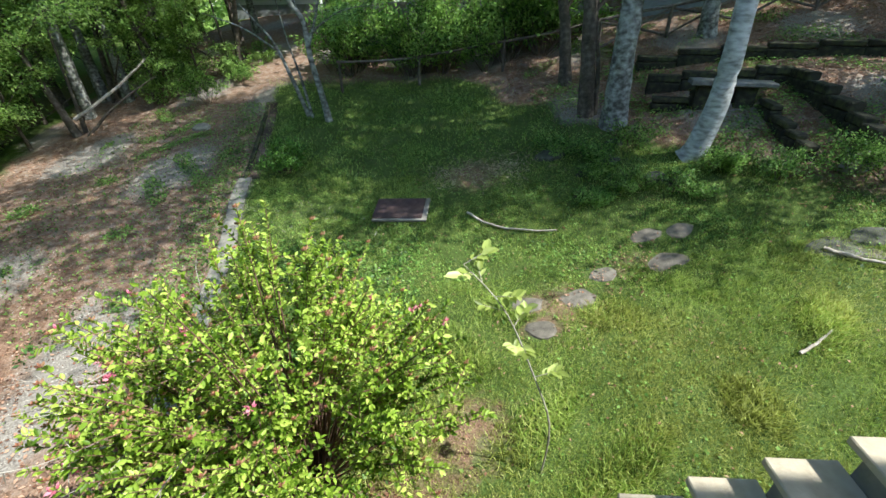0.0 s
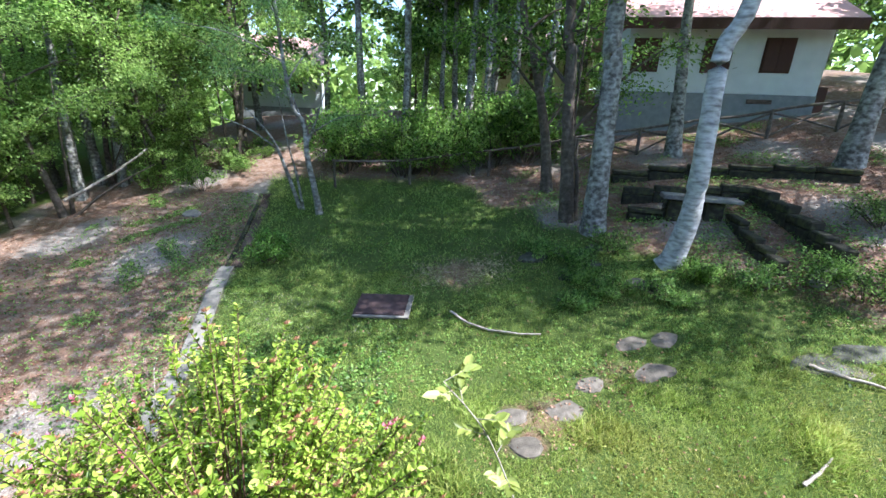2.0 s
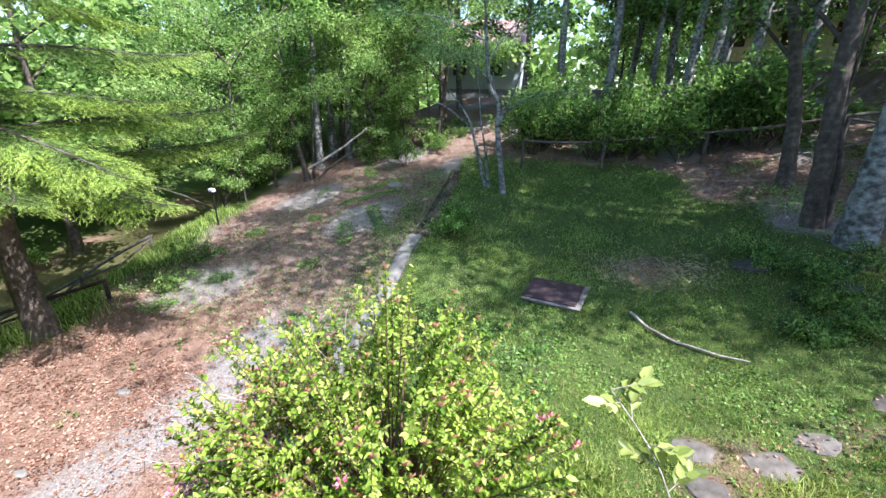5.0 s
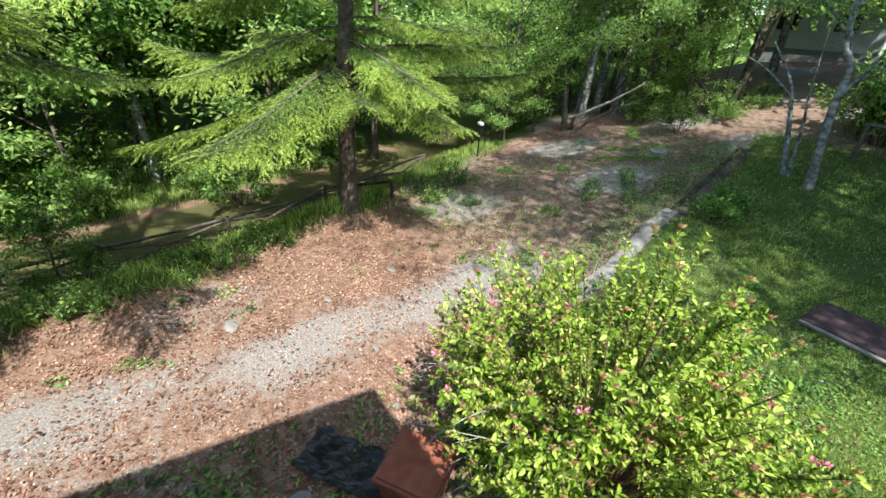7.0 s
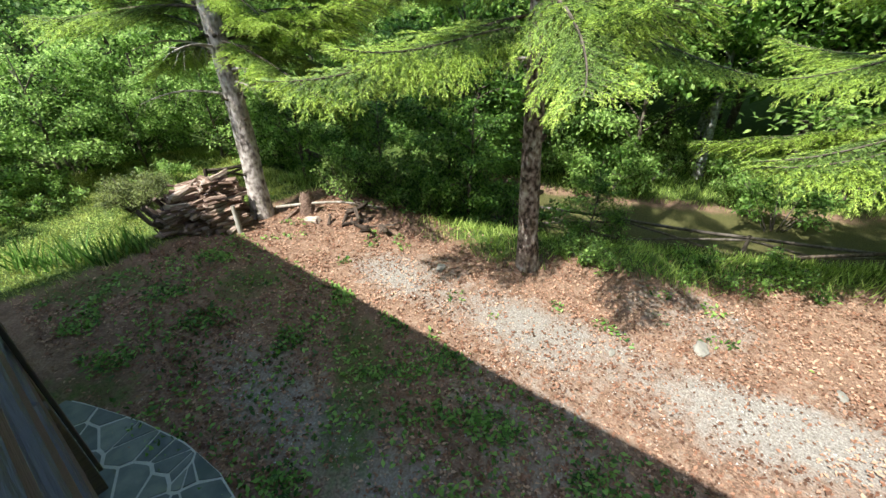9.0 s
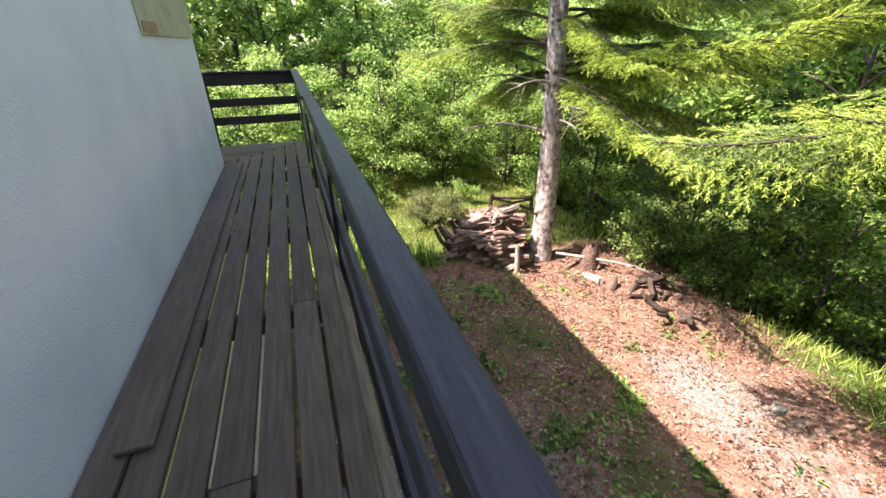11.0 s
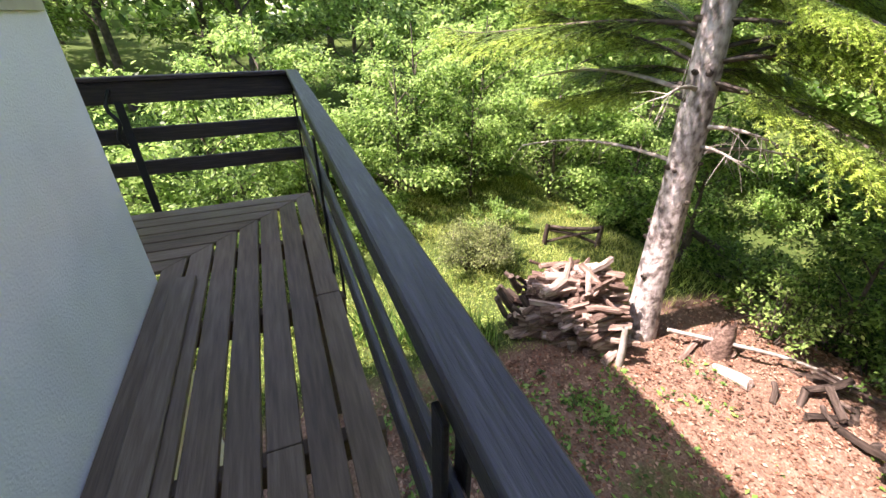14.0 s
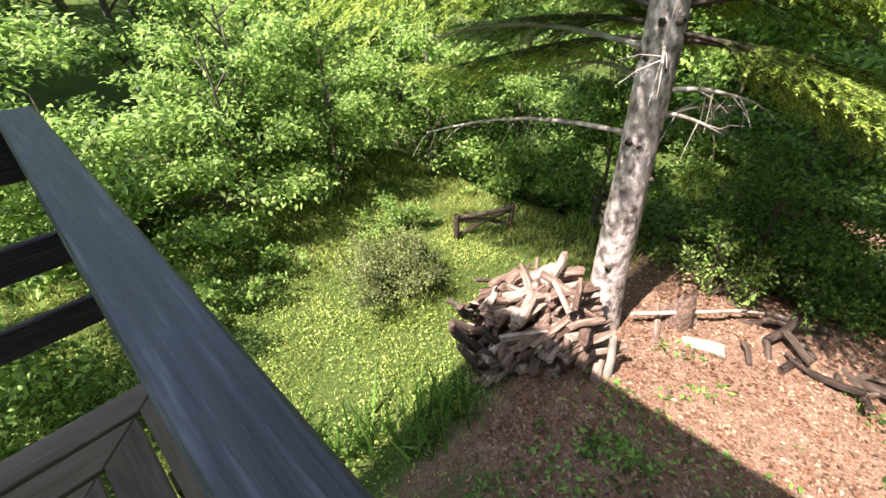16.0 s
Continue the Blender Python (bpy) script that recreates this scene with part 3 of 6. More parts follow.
rail_end(-0.322, 8.0, END_Y - 0.02, 2.97, 0.026, 0.115, M_RAILX, "lower_bar")
post = box_mesh("post", 0.014, 0.055, RAIL_Z - 0.19 - DZ + 0.24, M_STEEL, 0.003)
for y in (-0.9, -2.8, -4.7, -6.55, -8.42, -9.87):
    piece("post", post, rail, pose(-0.314, y, DZ - 0.22))
    piece("post", post, rail, pose(-0.361, y, DZ - 0.22))
post_x = box_mesh("post", 0.055, 0.014, RAIL_Z - 0.19 - DZ + 0.24, M_STEEL, 0.003)
for x in (0.90, 2.6, 4.4, 6.2):
    piece("post", post_x, rail, pose(x, END_Y + 0.004, DZ - 0.22))
# iron bracket on the end post
piece("bracket", tubes_mesh("bracket", [(spline([(0.93, END_Y, 3.62), (0.97, END_Y + 0.05, 3.5), (0.92, END_Y + 0.06, 3.4), (0.97, END_Y + 0.03, 3.28), (0.93, END_Y, 3.2)], 14), [0.014] * 14)], M_STEEL), rail)

plaque = thing("wall_panel", (WALL_X, 0, 0), "pale ochre painted panel fixed to the white wall", "panel")
piece("panel", box_mesh("panel", 0.012, 1.98, 0.62, M_PLAQUE, 0.003), plaque, pose(-0.007, -7.70, 4.11))
piece("patch", box_mesh("patch", 0.006, 0.40, 0.075, M_PLAQUE2, 0.002), plaque, pose(-0.017, -6.95, 4.13), "brick-coloured painted patch")

# trees ------------------------------------------------------------------------


def spruce_branch(seed, L, late):
    """Meshes of one drooping spruce branch along +x: wood, dark needles, pale young shoots painted as sunlit tips."""
    r = np.random.RandomState(seed)
    n = 14
    s = np.linspace(0, 1, n)
    spine = np.stack([L * s * (1 - 0.06 * s), 0.10 * L * np.sin(2.2 * s + r.uniform(0, 3)) * s, L * (0.10 * s - 0.33 * s ** 1.7 + 0.14 * s ** 4)], 1)
    tubes = [(spine, 0.018 * L / 2.5 * (1 - 0.85 * s) + 0.003)]
    P, D, S, Y = [], [], [], []

    def clothe(p0, d, ln, droop, tip):
        """A twig set with two combs of needles and a few on top; the outer part is this year's growth, its bright
        colour also painting sunlit tips.
        """
        m = max(4, int(ln / 0.013))
        q = np.linspace(0.0, 1, m)
        pts = p0 + np.outer(q * ln, d) + np.outer(q ** 2 * ln, (0, 0, -droop))
        tg = unit(np.gradient(pts, axis=0))
        sd = unit(np.cross(tg, (0, 0, 1)))
        taper = 1.0 - 0.45 * q
        for k in (-1, 1, 0):
            off = 0.85 * tg + (k * 0.62) * sd + np.array([0, 0, 0.35 if k == 0 else -0.05]) + r.normal(0, 0.16, (m, 3))
            P.append(pts + r.normal(0, 0.003, (m, 3)))
            D.append(off)
            S.append(r.uniform(0.030, 0.046, m) * taper)
            Y.append(q > tip + r.uniform(-0.12, 0.12, m))
        return pts

    for u in np.arange(0.12, 1.0, 0.058 / L):
        c = np.array([np.interp(u, s, spine[:, k]) for k in range(3)])
        t = np.array([np.interp(min(u + 0.03, 1), s, spine[:, k]) for k in range(3)]) - np.array([np.interp(u - 0.03, s, spine[:, k]) for k in range(3)])
        t /= np.linalg.norm(t)
        for sgn in (-1, 1):
            tl = (0.16 + 0.32 * L * (1 - u) ** 0.75 * min(1, u * 3.2)) * r.uniform(0.6, 1.1)
            side = np.cross((0, 0, 1), t) * sgn
            if r.uniform() < 0.1:
                continue
            d = unit(0.72 * t + r.uniform(0.45, 0.85) * side + np.array([0, 0, r.uniform(-0.22, 0.04)]))
            tip = (0.62 if u < 0.7 else 0.35) + late
            pts = clothe(c, d, tl, r.uniform(0.08, 0.34), tip)
            tubes.append((pts[[0, len(pts) // 2, -1]], [0.004, 0.003, 0.0015]))
            k = int(tl / 0.085)
            for w in range(1, k):
                f = w / k
                p = pts[int(f * (len(pts) - 1))]
                for s2 in (-1, 1):
                    if r.uniform() < 0.2:
                        continue
                    d2 = unit(0.75 * d + s2 * 0.62 * np.cross((0, 0, 1), d) + np.array([0, 0, r.uniform(-0.45, 0.02)]))
                    clothe(p, d2, min(0.22, 0.35 * tl * (1 - f) + 0.06) * r.uniform(0.7, 1.1), r.uniform(0.05, 0.32), (0.72 - 0.45 * f if u > 0.35 else 0.85 - 0.4 * f) + late)
    clothe(spine[-2], unit(spine[-1] - spine[-2]), 0.24, 0.2, 0.1)
    wood = tubes_mesh("branch", tubes, M_DARK_BARK, sides=3)
    P, D, S, Y = map(np.concatenate, (P, D, S, Y))
    nd = leaves_mesh("needles", P[~Y], D[~Y], S[~Y], M_NEEDLE, r, width=0.24, shape="needle", flat=0.5)
    sh = leaves_mesh("young_shoots", P[Y], D[Y], S[Y] * 1.1, M_SHOOT, r, width=0.27, shape="needle", flat=0.5)
    return wood, nd, sh


STUBS = [tubes_mesh("stub", [([(0, 0, 0), (0.6, 0.02 * k, 0), (1, 0.05 * k, 0.1)], [0.5, 0.38, 0.2])], M_DARK_BARK, sides=6) for k in (-1, 0, 1)]
# lower late values widen the pale tips, painting more sunlight into the branch
BRANCHES = [spruce_branch(40 + i, 2.6, late) for i, late in enumerate((-0.28, -0.08, 0.12, -0.2, 0.02))]


def spruce(at, height, radius, z0, reach, seed, label, lean=(0, 0), dead=(), count=46, bare=None, trunk_mat=None):
    r = np.random.RandomState(seed)
    t = thing("spruce_tree", at, label, "tree", "spruces at the edge of the drive")
    hs = np.linspace(0, height, 22)
    sway = 0.05 * np.stack([np.sin(hs * 0.9 + seed), np.cos(hs * 0.7 + seed)], 1)
    pts = np.stack([lean[0] * hs + sway[:, 0] - sway[0, 0], lean[1] * hs + sway[:, 1] - sway[0, 1], hs - 0.15], 1)
    rad = radius * (1 - 0.88 * hs / height) + 0.25 * radius * np.exp(-hs / 0.25)
    piece("trunk", tubes_mesh("trunk", [(pts, rad)], trunk_mat or M_SPRUCE_BARK, sides=14, rough=0.07, rng=r), t)
    for i in range(count):
        f = (i + r.uniform(0, 0.8)) / count
        z = z0 + (height * 0.93 - z0) * f ** 1.9
        az = i * 137.5 + r.uniform(-25, 25)
        if bare is not None and z < bare[2] and abs((az - bare[0] + 180) % 360 - 180) < bare[1]:
            continue
        sc = reach / 2.6 * (1 - 0.72 * (z - z0) / (height - z0)) * r.uniform(0.8, 1.15)
        wood, nd, sh = BRANCHES[r.randint(5)]
        c = [np.interp(z, pts[:, 2], pts[:, k]) for k in range(2)]
        br = piece("branch", wood, t, Matrix.Translation((c[0], c[1], z)) @ pose(0, 0, 0, r.uniform(-22, 22), r.uniform(-20, 12), az) @ Matrix.Scale(sc, 4))
        tagged(piece("needle_spray", nd, br), kind="stuff")
        tagged(piece("shoot_spray", sh, br, None, "yellow-green young shoots, bright to paint sunlit tips"), kind="stuff")
    for k in range(34):
        z = r.uniform(0.5, 5.5)
        a = r.uniform(0, 6.28)
        rr = np.interp(z, pts[:, 2], rad)
        c0 = [np.interp(z, pts[:, 2], pts[:, j]) + 0.8 * rr * (math.cos(a), math.sin(a))[j] for j in range(2)]
        piece("branch_stub", STUBS[k % 3], t, pose(c0[0], c0[1], z, 0, -8, math.degrees(a)) @ Matrix.Scale(0.2 * rr + r.uniform(0.02, 0.07), 4), "dark branch stub")
    for z, az, ln, tilt in dead:
        c = np.array([np.interp(z, pts[:, 2], pts[:, k]) for k in range(2)])
        a = radians(az)
        d = np.array([math.cos(a), math.sin(a), 0])
        q = np.linspace(0, 1, 9)
        sp_ = np.array([c[0], c[1], z]) + np.outer(q * ln, d) + np.outer(q, (0, 0, tilt * ln)) + np.outer(np.sin(q * 3), (0, 0, 0.08 * ln))
        tb = [(sp_, 0.028 * (1 - 0.8 * q) + 0.004)]
        for k in range(10):
            u = r.uniform(0.3, 1)
            p = np.array([np.interp(u, q, sp_[:, j]) for j in range(3)])
            e = unit(0.5 * d + r.normal(0, 0.5, 3) + np.array([0, 0, -0.7]))
            tb.append((np.stack([p, p + e * 0.18, p + e * 0.34 + np.array([0, 0, -0.05])]), [0.006, 0.004, 0.002]))
        piece("dead_branch", tubes_mesh("dead_branch", tb, M_DEADWOOD, sides=5), t, None, "bare bleached dead branch")
    return t


def crown_tree(name, at, label, seed, trunk_ctrl, radius, crown_z, crown_r, crown_h, leaf, bark, leaves=9000, size=0.10, group="", limbs=9, extra_trunks=(), bias=(0, 0), wide=0.55):
    """A tapering trunk with limbs, twigs and flat sprays of leaves with gaps."""
    r = np.random.RandomState(seed)
    t = thing(name, at, label, "tree", group)
    pts = spline(trunk_ctrl, 34)
    hs = np.clip((pts[:, 2] - pts[0, 2]) / (pts[-1, 2] - pts[0, 2]), 0, 1)
    tubes = [(pts, radius * (1 - 0.8 * hs) + radius * 0.35 * np.exp(-hs * 18))]
    for ctrl, rr in extra_trunks:
        p = spline(ctrl, 14)
        tubes.append((p, rr * (1 - 0.8 * np.linspace(0, 1, 14))))
    P, D = [], []
    cen = np.array([pts[-1][0] + bias[0], pts[-1][1] + bias[1]])
    per = max(1, leaves // (limbs * 9))
    for i in range(limbs):
        f = (i + 0.5) / limbs
        z = crown_z + crown_h * f * 0.85
        az = i * 2.4 + r.uniform(-0.5, 0.5)
        start = np.array([np.interp(z - 0.4, pts[:, 2], pts[:, 0]), np.interp(z - 0.4, pts[:, 2], pts[:, 1]), min(z - 0.4, pts[-1][2])])
        rad = crown_r * (1 - 0.55 * abs(f - 0.35)) * r.uniform(0.7, 1.1)
        tip = np.array([start[0] + bias[0] * f + rad * math.cos(az), start[1] + bias[1] * f + rad * math.sin(az), z + crown_h * r.uniform(0.0, 0.22)])
        mid = (start + tip) / 2 + np.array([0, 0, 0.12 * rad])
        limb = spline([start, mid, tip], 8)
        tubes.append((limb, radius * 0.32 * (1 - 0.8 * np.linspace(0, 1, 8))))
        for k in range(9):
            u = r.uniform(0.25, 1.0)
            p = np.array([np.interp(u, np.linspace(0, 1, 8), limb[:, j]) for j in range(3)])
            e = unit(np.array([math.cos(az + r.uniform(-1.3, 1.3)), math.sin(az + r.uniform(-1.3, 1.3)), r.uniform(-0.25, 0.5)]))
            ln = rad * r.uniform(0.25, 0.5)
            tubes.append((np.stack([p, p + e * ln * 0.5 + np.array([0, 0, 0.03]), p + e * ln]), [radius * 0.08, radius * 0.05, 0.004]))
            q = r.uniform(0.05, 1.15, per) ** 0.8
            spread = np.stack([r.normal(0, 0.26 * rad * 0.55, per), r.normal(0, 0.26 * rad * 0.55, per), r.normal(0, 0.09 * rad * 0.6 + 0.04, per)], 1)
            P.append(p + np.outer(q * ln, e) + spread)
            D.append(e + r.normal(0, 0.7, (per, 3)) + np.array([0, 0, -0.25]))
    P, D = np.concatenate(P), np.concatenate(D)
    piece("trunk", tubes_mesh("trunk", tubes, bark, sides=10 if size < 0.22 else 4, rough=0.05, rng=r), t)
    piece("crown", leaves_mesh("crown", P, D, size * r.uniform(0.6, 1.25, len(P)), leaf, r, width=wide, shape="rhomb", flat=0.45), t)
    return t


def shrub(name, at, label, seed, rx, ry, h, leaf, leaves=2500, size=0.08, group="", category="shrub", stems=9, wide=0.5, shape="rhomb"):
    """A multi-stemmed bush: leaning stems, leaves in uneven tufts round their ends."""
    r = np.random.RandomState(seed)
    t = thing(name, at, label, category, group)
    tubes, P, D = [], [], []
    per = leaves // (stems * 6)
    for i in range(stems):
        a = r.uniform(0, 6.28)
        q = math.sqrt(r.uniform(0.02, 1))
        tip = np.array([rx * q * math.cos(a), ry * q * math.sin(a), h * (1 - 0.45 * q * q) * r.uniform(0.7, 1.05)])
        st = np.array([tip[0] * 0.15, tip[1] * 0.15, -0.05])
        mid = (st + tip) / 2 + np.array([0, 0, 0.1 * h])
        c = spline([st, mid, tip], 7)
        tubes.append((c, np.linspace(0.018, 0.004, 7) * (0.5 + h / 2.5)))
        for k in range(6):
            u = r.uniform(0.35, 1)
            p = np.array([np.interp(u, np.linspace(0, 1, 7), c[:, j]) for j in range(3)])
            e = unit(r.normal(0, 1, 3) + np.array([0.4 * math.cos(a), 0.4 * math.sin(a), 0.5]))
            ln = 0.33 * (rx + h) / 2 * r.uniform(0.5, 1.1)
            tubes.append((np.stack([p, p + e * ln * 0.6, p + e * ln]), [0.006, 0.004, 0.002]))
            w = r.uniform(0, 1.1, per)
            P.append(p + np.outer(w * ln, e) + r.normal(0, 0.13 * ln + 0.03, (per, 3)))
            D.append(e + r.normal(0, 0.8, (per, 3)))
    P, D = np.concatenate(P), np.concatenate(D)
    keep = P[:, 2] > 0.02
    P, D = P[keep], D[keep]
    piece("stem", tubes_mesh("stem", tubes, M_DARK_BARK, sides=4), t)
    piece("foliage", leaves_mesh("foliage", P, D, size * r.uniform(0.6, 1.2, len(P)), leaf, r, width=wide, shape=shape, flat=0.5), t)
    return t


def on(x, y, dz=0.0):
    return (x, y, gz(x, y) + dz)


# the three spruces
spruce(on(-4.61, -9.45), 17, 0.215, 3.4, 4.0, 3, "tall spruce with scaly pale bark beside the woodpile", lean=(-0.02, -0.085), count=90, bare=(15, 62, 5.6), trunk_mat=M_PALE_BARK,
       dead=((3.35, 20, 1.0, 0.02), (2.62, 160, 1.5, -0.06), (2.5, -68, 2.4, -0.12), (3.3, -74, 2.4, -0.03), (2.95, 104, 0.9, -0.02), (2.75, 96, 0.7, -0.12), (3.7, -110, 1.8, -0.02), (3.0, -120, 1.6, -0.1)))
spruce(on(-6.38, -3.82), 17, 0.18, 3.8, 3.5, 8, "spruce with mottled grey trunk beside the gravel drive", lean=(0.03, -0.05), count=46,
       dead=((2.5, 200, 1.2, -0.1), (3.6, -100, 1.6, -0.15), (3.4, -130, 1.5, -0.2)))
spruce(on(-9.72, 2.2), 17, 0.22, 2.9, 4.2, 15, "dense spruce with brown trunk beside a low timber fence", count=52, trunk_mat=M_DARK_BARK)

# lawn trees
# both upper crowns are out of view, shifted by bias to shade the drive
crown_tree("beech_tree", on(3.86, 10.15), "thick grey lichened tree trunk with leafy upper crown", 21, [(0, 0, -0.1), (-0.06, 0.02, 1.4), (-0.08, 0.03, 2.6), (-0.14, 0.05, 4.2), (-0.24, 0.08, 5.5), (-0.3, 0.1, 17)], 0.265, 6.6, 5.8, 13.0, M_LEAF_A, M_BEECH_BARK, 17000, 0.19, "lawn trees", limbs=17, bias=(-2.6, -1.5))
crown_tree("beech_tree", on(4.99, 8.2), "leaning silvery birch-like trunk on the slope", 22, [(-0.14, 0.05, -0.15), (0.0, 0.0, 0.1), (0.12, -0.07, 0.9), (0.14, -0.08, 1.7), (0.1, -0.05, 2.8), (0.06, -0.02, 3.8), (0.08, -0.03, 4.4), (0.3, -0.15, 5.1), (0.7, 0.0, 8.0), (0.8, 0.2, 17)], 0.20, 7.6, 5.4, 12.0, M_LEAF_A, M_BIRCH_BARK, 16000, 0.20, "lawn trees", limbs=17, bias=(-4.2, -2.4))
crown_tree("beech_tree", on(3.36, 10.95), "slim dark tree trunk beside the thick grey one", 23, [(0, 0, -0.1), (-0.14, 0.04, 1.2), (-0.29, 0.09, 2.6), (-0.42, 0.12, 4.3), (-0.57, 0.17, 5.6), (-0.7, 0.2, 15)], 0.18, 2.1, 2.9, 12.6, M_LEAF_A, M_DARK_BARK, 8500, 0.115, "lawn trees",
           extra_trunks=[([(0.22, -0.05, -0.1), (0.1, 0.0, 1.3), (-0.12, 0.1, 2.6), (-0.1, 0.2, 6)], 0.075)], bias=(0.3, -0.6))
crown_tree("beech_tree", on(3.21, 13.3), "slim leaning tree with spreading leafy branches", 24, [(0, 0, -0.1), (-0.25, 0.05, 1.8), (-0.84, 0.19, 4.2), (-1.3, 0.3, 5.8), (-1.6, 0.4, 12)], 0.17, 1.9, 3.2, 10.0, M_LEAF_A, M_DARK_BARK, 9000, 0.125, "lawn trees")
crown_tree("rowan_tree", on(-4.2, 12.4), "slender forked tree with feathery pale leaves on the lawn edge", 25, [(0, 0, -0.1), (-0.12, -0.04, 0.9), (-0.25, -0.08, 1.75), (-0.31, -0.1, 2.8), (-0.64, -0.2, 3.6), (-0.9, -0.3, 7.5)], 0.10, 2.5, 2.7, 5.5, M_LEAF_C, M_BEECH_BARK, 17000, 0.075, "lawn trees",
           extra_trunks=[([(-0.7, 0.3, -0.1), (-1.1, 0.2, 1.4), (-1.4, 0.1, 2.3), (-2.05, -0.1, 3.2)], 0.075), ([(-0.6, 0.25, -0.05), (-0.75, 0.2, 1.2), (-0.95, 0.15, 2.3), (-1.2, 0.1, 4.4)], 0.05), ([(-0.3, -0.1, 2.0), (0.1, -0.1, 2.9), (0.5, -0.1, 4)], 0.05), ([(-1.3, 0.12, 2.0), (-1.9, -0.4, 2.6), (-2.7, -0.9, 3.0)], 0.035)], bias=(-1.2, -0.5), wide=0.42)
LIME = crown_tree("lime_tree", on(-12.6, 12.2), "leaning thin trunks with light green leaves beside the drive", 26, [(0, 0, -0.1), (-0.35, 0, 1.4), (-0.8, 0.1, 3), (-1.0, 0.2, 6)], 0.12, 2.6, 3.4, 5.5, M_LEAF_B, M_DARK_BARK, 14000, 0.11, "drive trees",
           extra_trunks=[([(0.1, 0.2, -0.1), (0.15, 0.3, 1.5), (0.3, 0.4, 4.5)], 0.08), ([(0.3, -0.1, -0.1), (1.2, 0.4, 0.8), (2.6, 1.0, 1.7)], 0.06)])
crown_tree("beech_tree", on(11.5, 12.0), "stout grey tree trunk on the leafy slope", 27, [(0, 0, -0.1), (0.05, 0, 2.5), (0.25, 0.1, 5), (0.3, 0.2, 10)], 0.30, 5.6, 5.0, 10, M_LEAF_A, M_BEECH_BARK, 14000, 0.17, "lawn trees")
crown_tree("beech_tree", on(7.95, 15.0), "grey tree trunk before the white house", 28, [(0, 0, -0.1), (-0.2, 0.1, 2.5), (-0.4, 0.2, 4.9), (-0.5, 0.3, 9)], 0.25, 6.0, 4.2, 8, M_LEAF_A, M_BEECH_BARK, 11000, 0.16, "lawn trees")

# added out of view, only to throw shade on the slope
crown_tree("beech_tree", on(13.0, 8.6), "unseen tall tree added to shade the slope", 29, [(0, 0, -0.1), (0.05, 0, 2.5), (0.1, 0.1, 6), (0.2, 0.2, 13)], 0.26, 5.5, 4.6, 10, M_LEAF_A, M_BEECH_BARK, 10000, 0.16, "lawn trees")

# added out of view too, so its shadow falls across the lawn
crown_tree("beech_tree", on(11.2, 8.0), "unseen tall tree added to shade the lawn", 30, [(0, 0, -0.1), (0.05, 0, 2.5), (0.1, 0.1, 6), (0.2, 0.2, 12)], 0.25, 5.2, 3.9, 9.5, M_LEAF_A, M_BEECH_BARK, 15000, 0.18, "lawn trees", limbs=13)

for x, y, rz, sc in ((-11.2, 15.6, 70, 0.9), (-9.3, 17.2, 160, 1.0), (-14.8, 9.8, 230, 0.9), (-16.4, 12.6, 20, 1.1), (-13.6, 15.5, 300, 1.0)):
    lt = copy_thing(LIME, pose(*on(x, y), 0, 0, rz))
    lt.scale = (sc, sc, sc)

# woodland all round, built from a few kinds
W1 = crown_tree("woodland_tree", on(-18, 6), "tall woodland tree with light green leaves", 31, [(0, 0, -0.2), (0.1, 0, 3), (0.0, 0.2, 7), (0.2, 0.3, 12)], 0.17, 2.2, 3.4, 10, M_LEAF_B, M_DARK_BARK, 6500, 0.29, "woodland", limbs=14)
W2 = crown_tree("woodland_tree", on(-19, -3), "tall woodland tree with dark green leaves", 32, [(0, 0, -0.2), (-0.2, 0.1, 3), (-0.1, 0.2, 7), (0.1, 0.3, 13)], 0.19, 2.8, 3.6, 11, M_LEAF_A, M_BEECH_BARK, 6500, 0.29, "woodland", limbs=14)
W3 = crown_tree("woodland_tree", on(-15.5, -13), "bushy young woodland tree with fresh leaves", 33, [(0, 0, -0.2), (0.1, 0, 2), (0.0, 0.1, 4), (0.1, 0.1, 7)], 0.10, 0.9, 2.6, 6.5, M_LEAF_B, M_DARK_BARK, 7500, 0.19, "woodland", limbs=13)
# dark leaf colour chosen partly to paint in the spruces' shade
W5 = crown_tree("woodland_tree", on(-10.8, -8.4), "bushy young tree under the spruces, dark leaves deepening their shade", 35, [(0, 0, -0.2), (0.1, 0, 2), (0.0, 0.1, 4), (0.1, 0.1, 6)], 0.10, 0.9, 2.4, 5.5, M_LEAF_A, M_DARK_BARK, 6500, 0.17, "woodland", limbs=13)
W4 = crown_tree("woodland_tree", on(0.6, 22.0), "tall bare-stemmed woodland tree with pale lit trunk", 34, [(0, 0, -0.2), (0.1, 0, 3), (0.15, 0.1, 6), (0.3, 0.2, 15)], 0.22, 7.0, 3.2, 9.5, M_LEAF_A, M_BEECH_BARK, 5000, 0.27, "woodland", limbs=12)
rw = np.random.RandomState(77)
spots = [(-36.0, 18.0)]


def clear(x, y, d):
    return all((x - a) ** 2 + (y - b) ** 2 > d * d for a, b in spots)


def in_glade(x, y):
    """The open strip where a track leads north through the woods."""
    return y > 16 and abs(x + 0.39 * (y + 0.5)) < 1.7


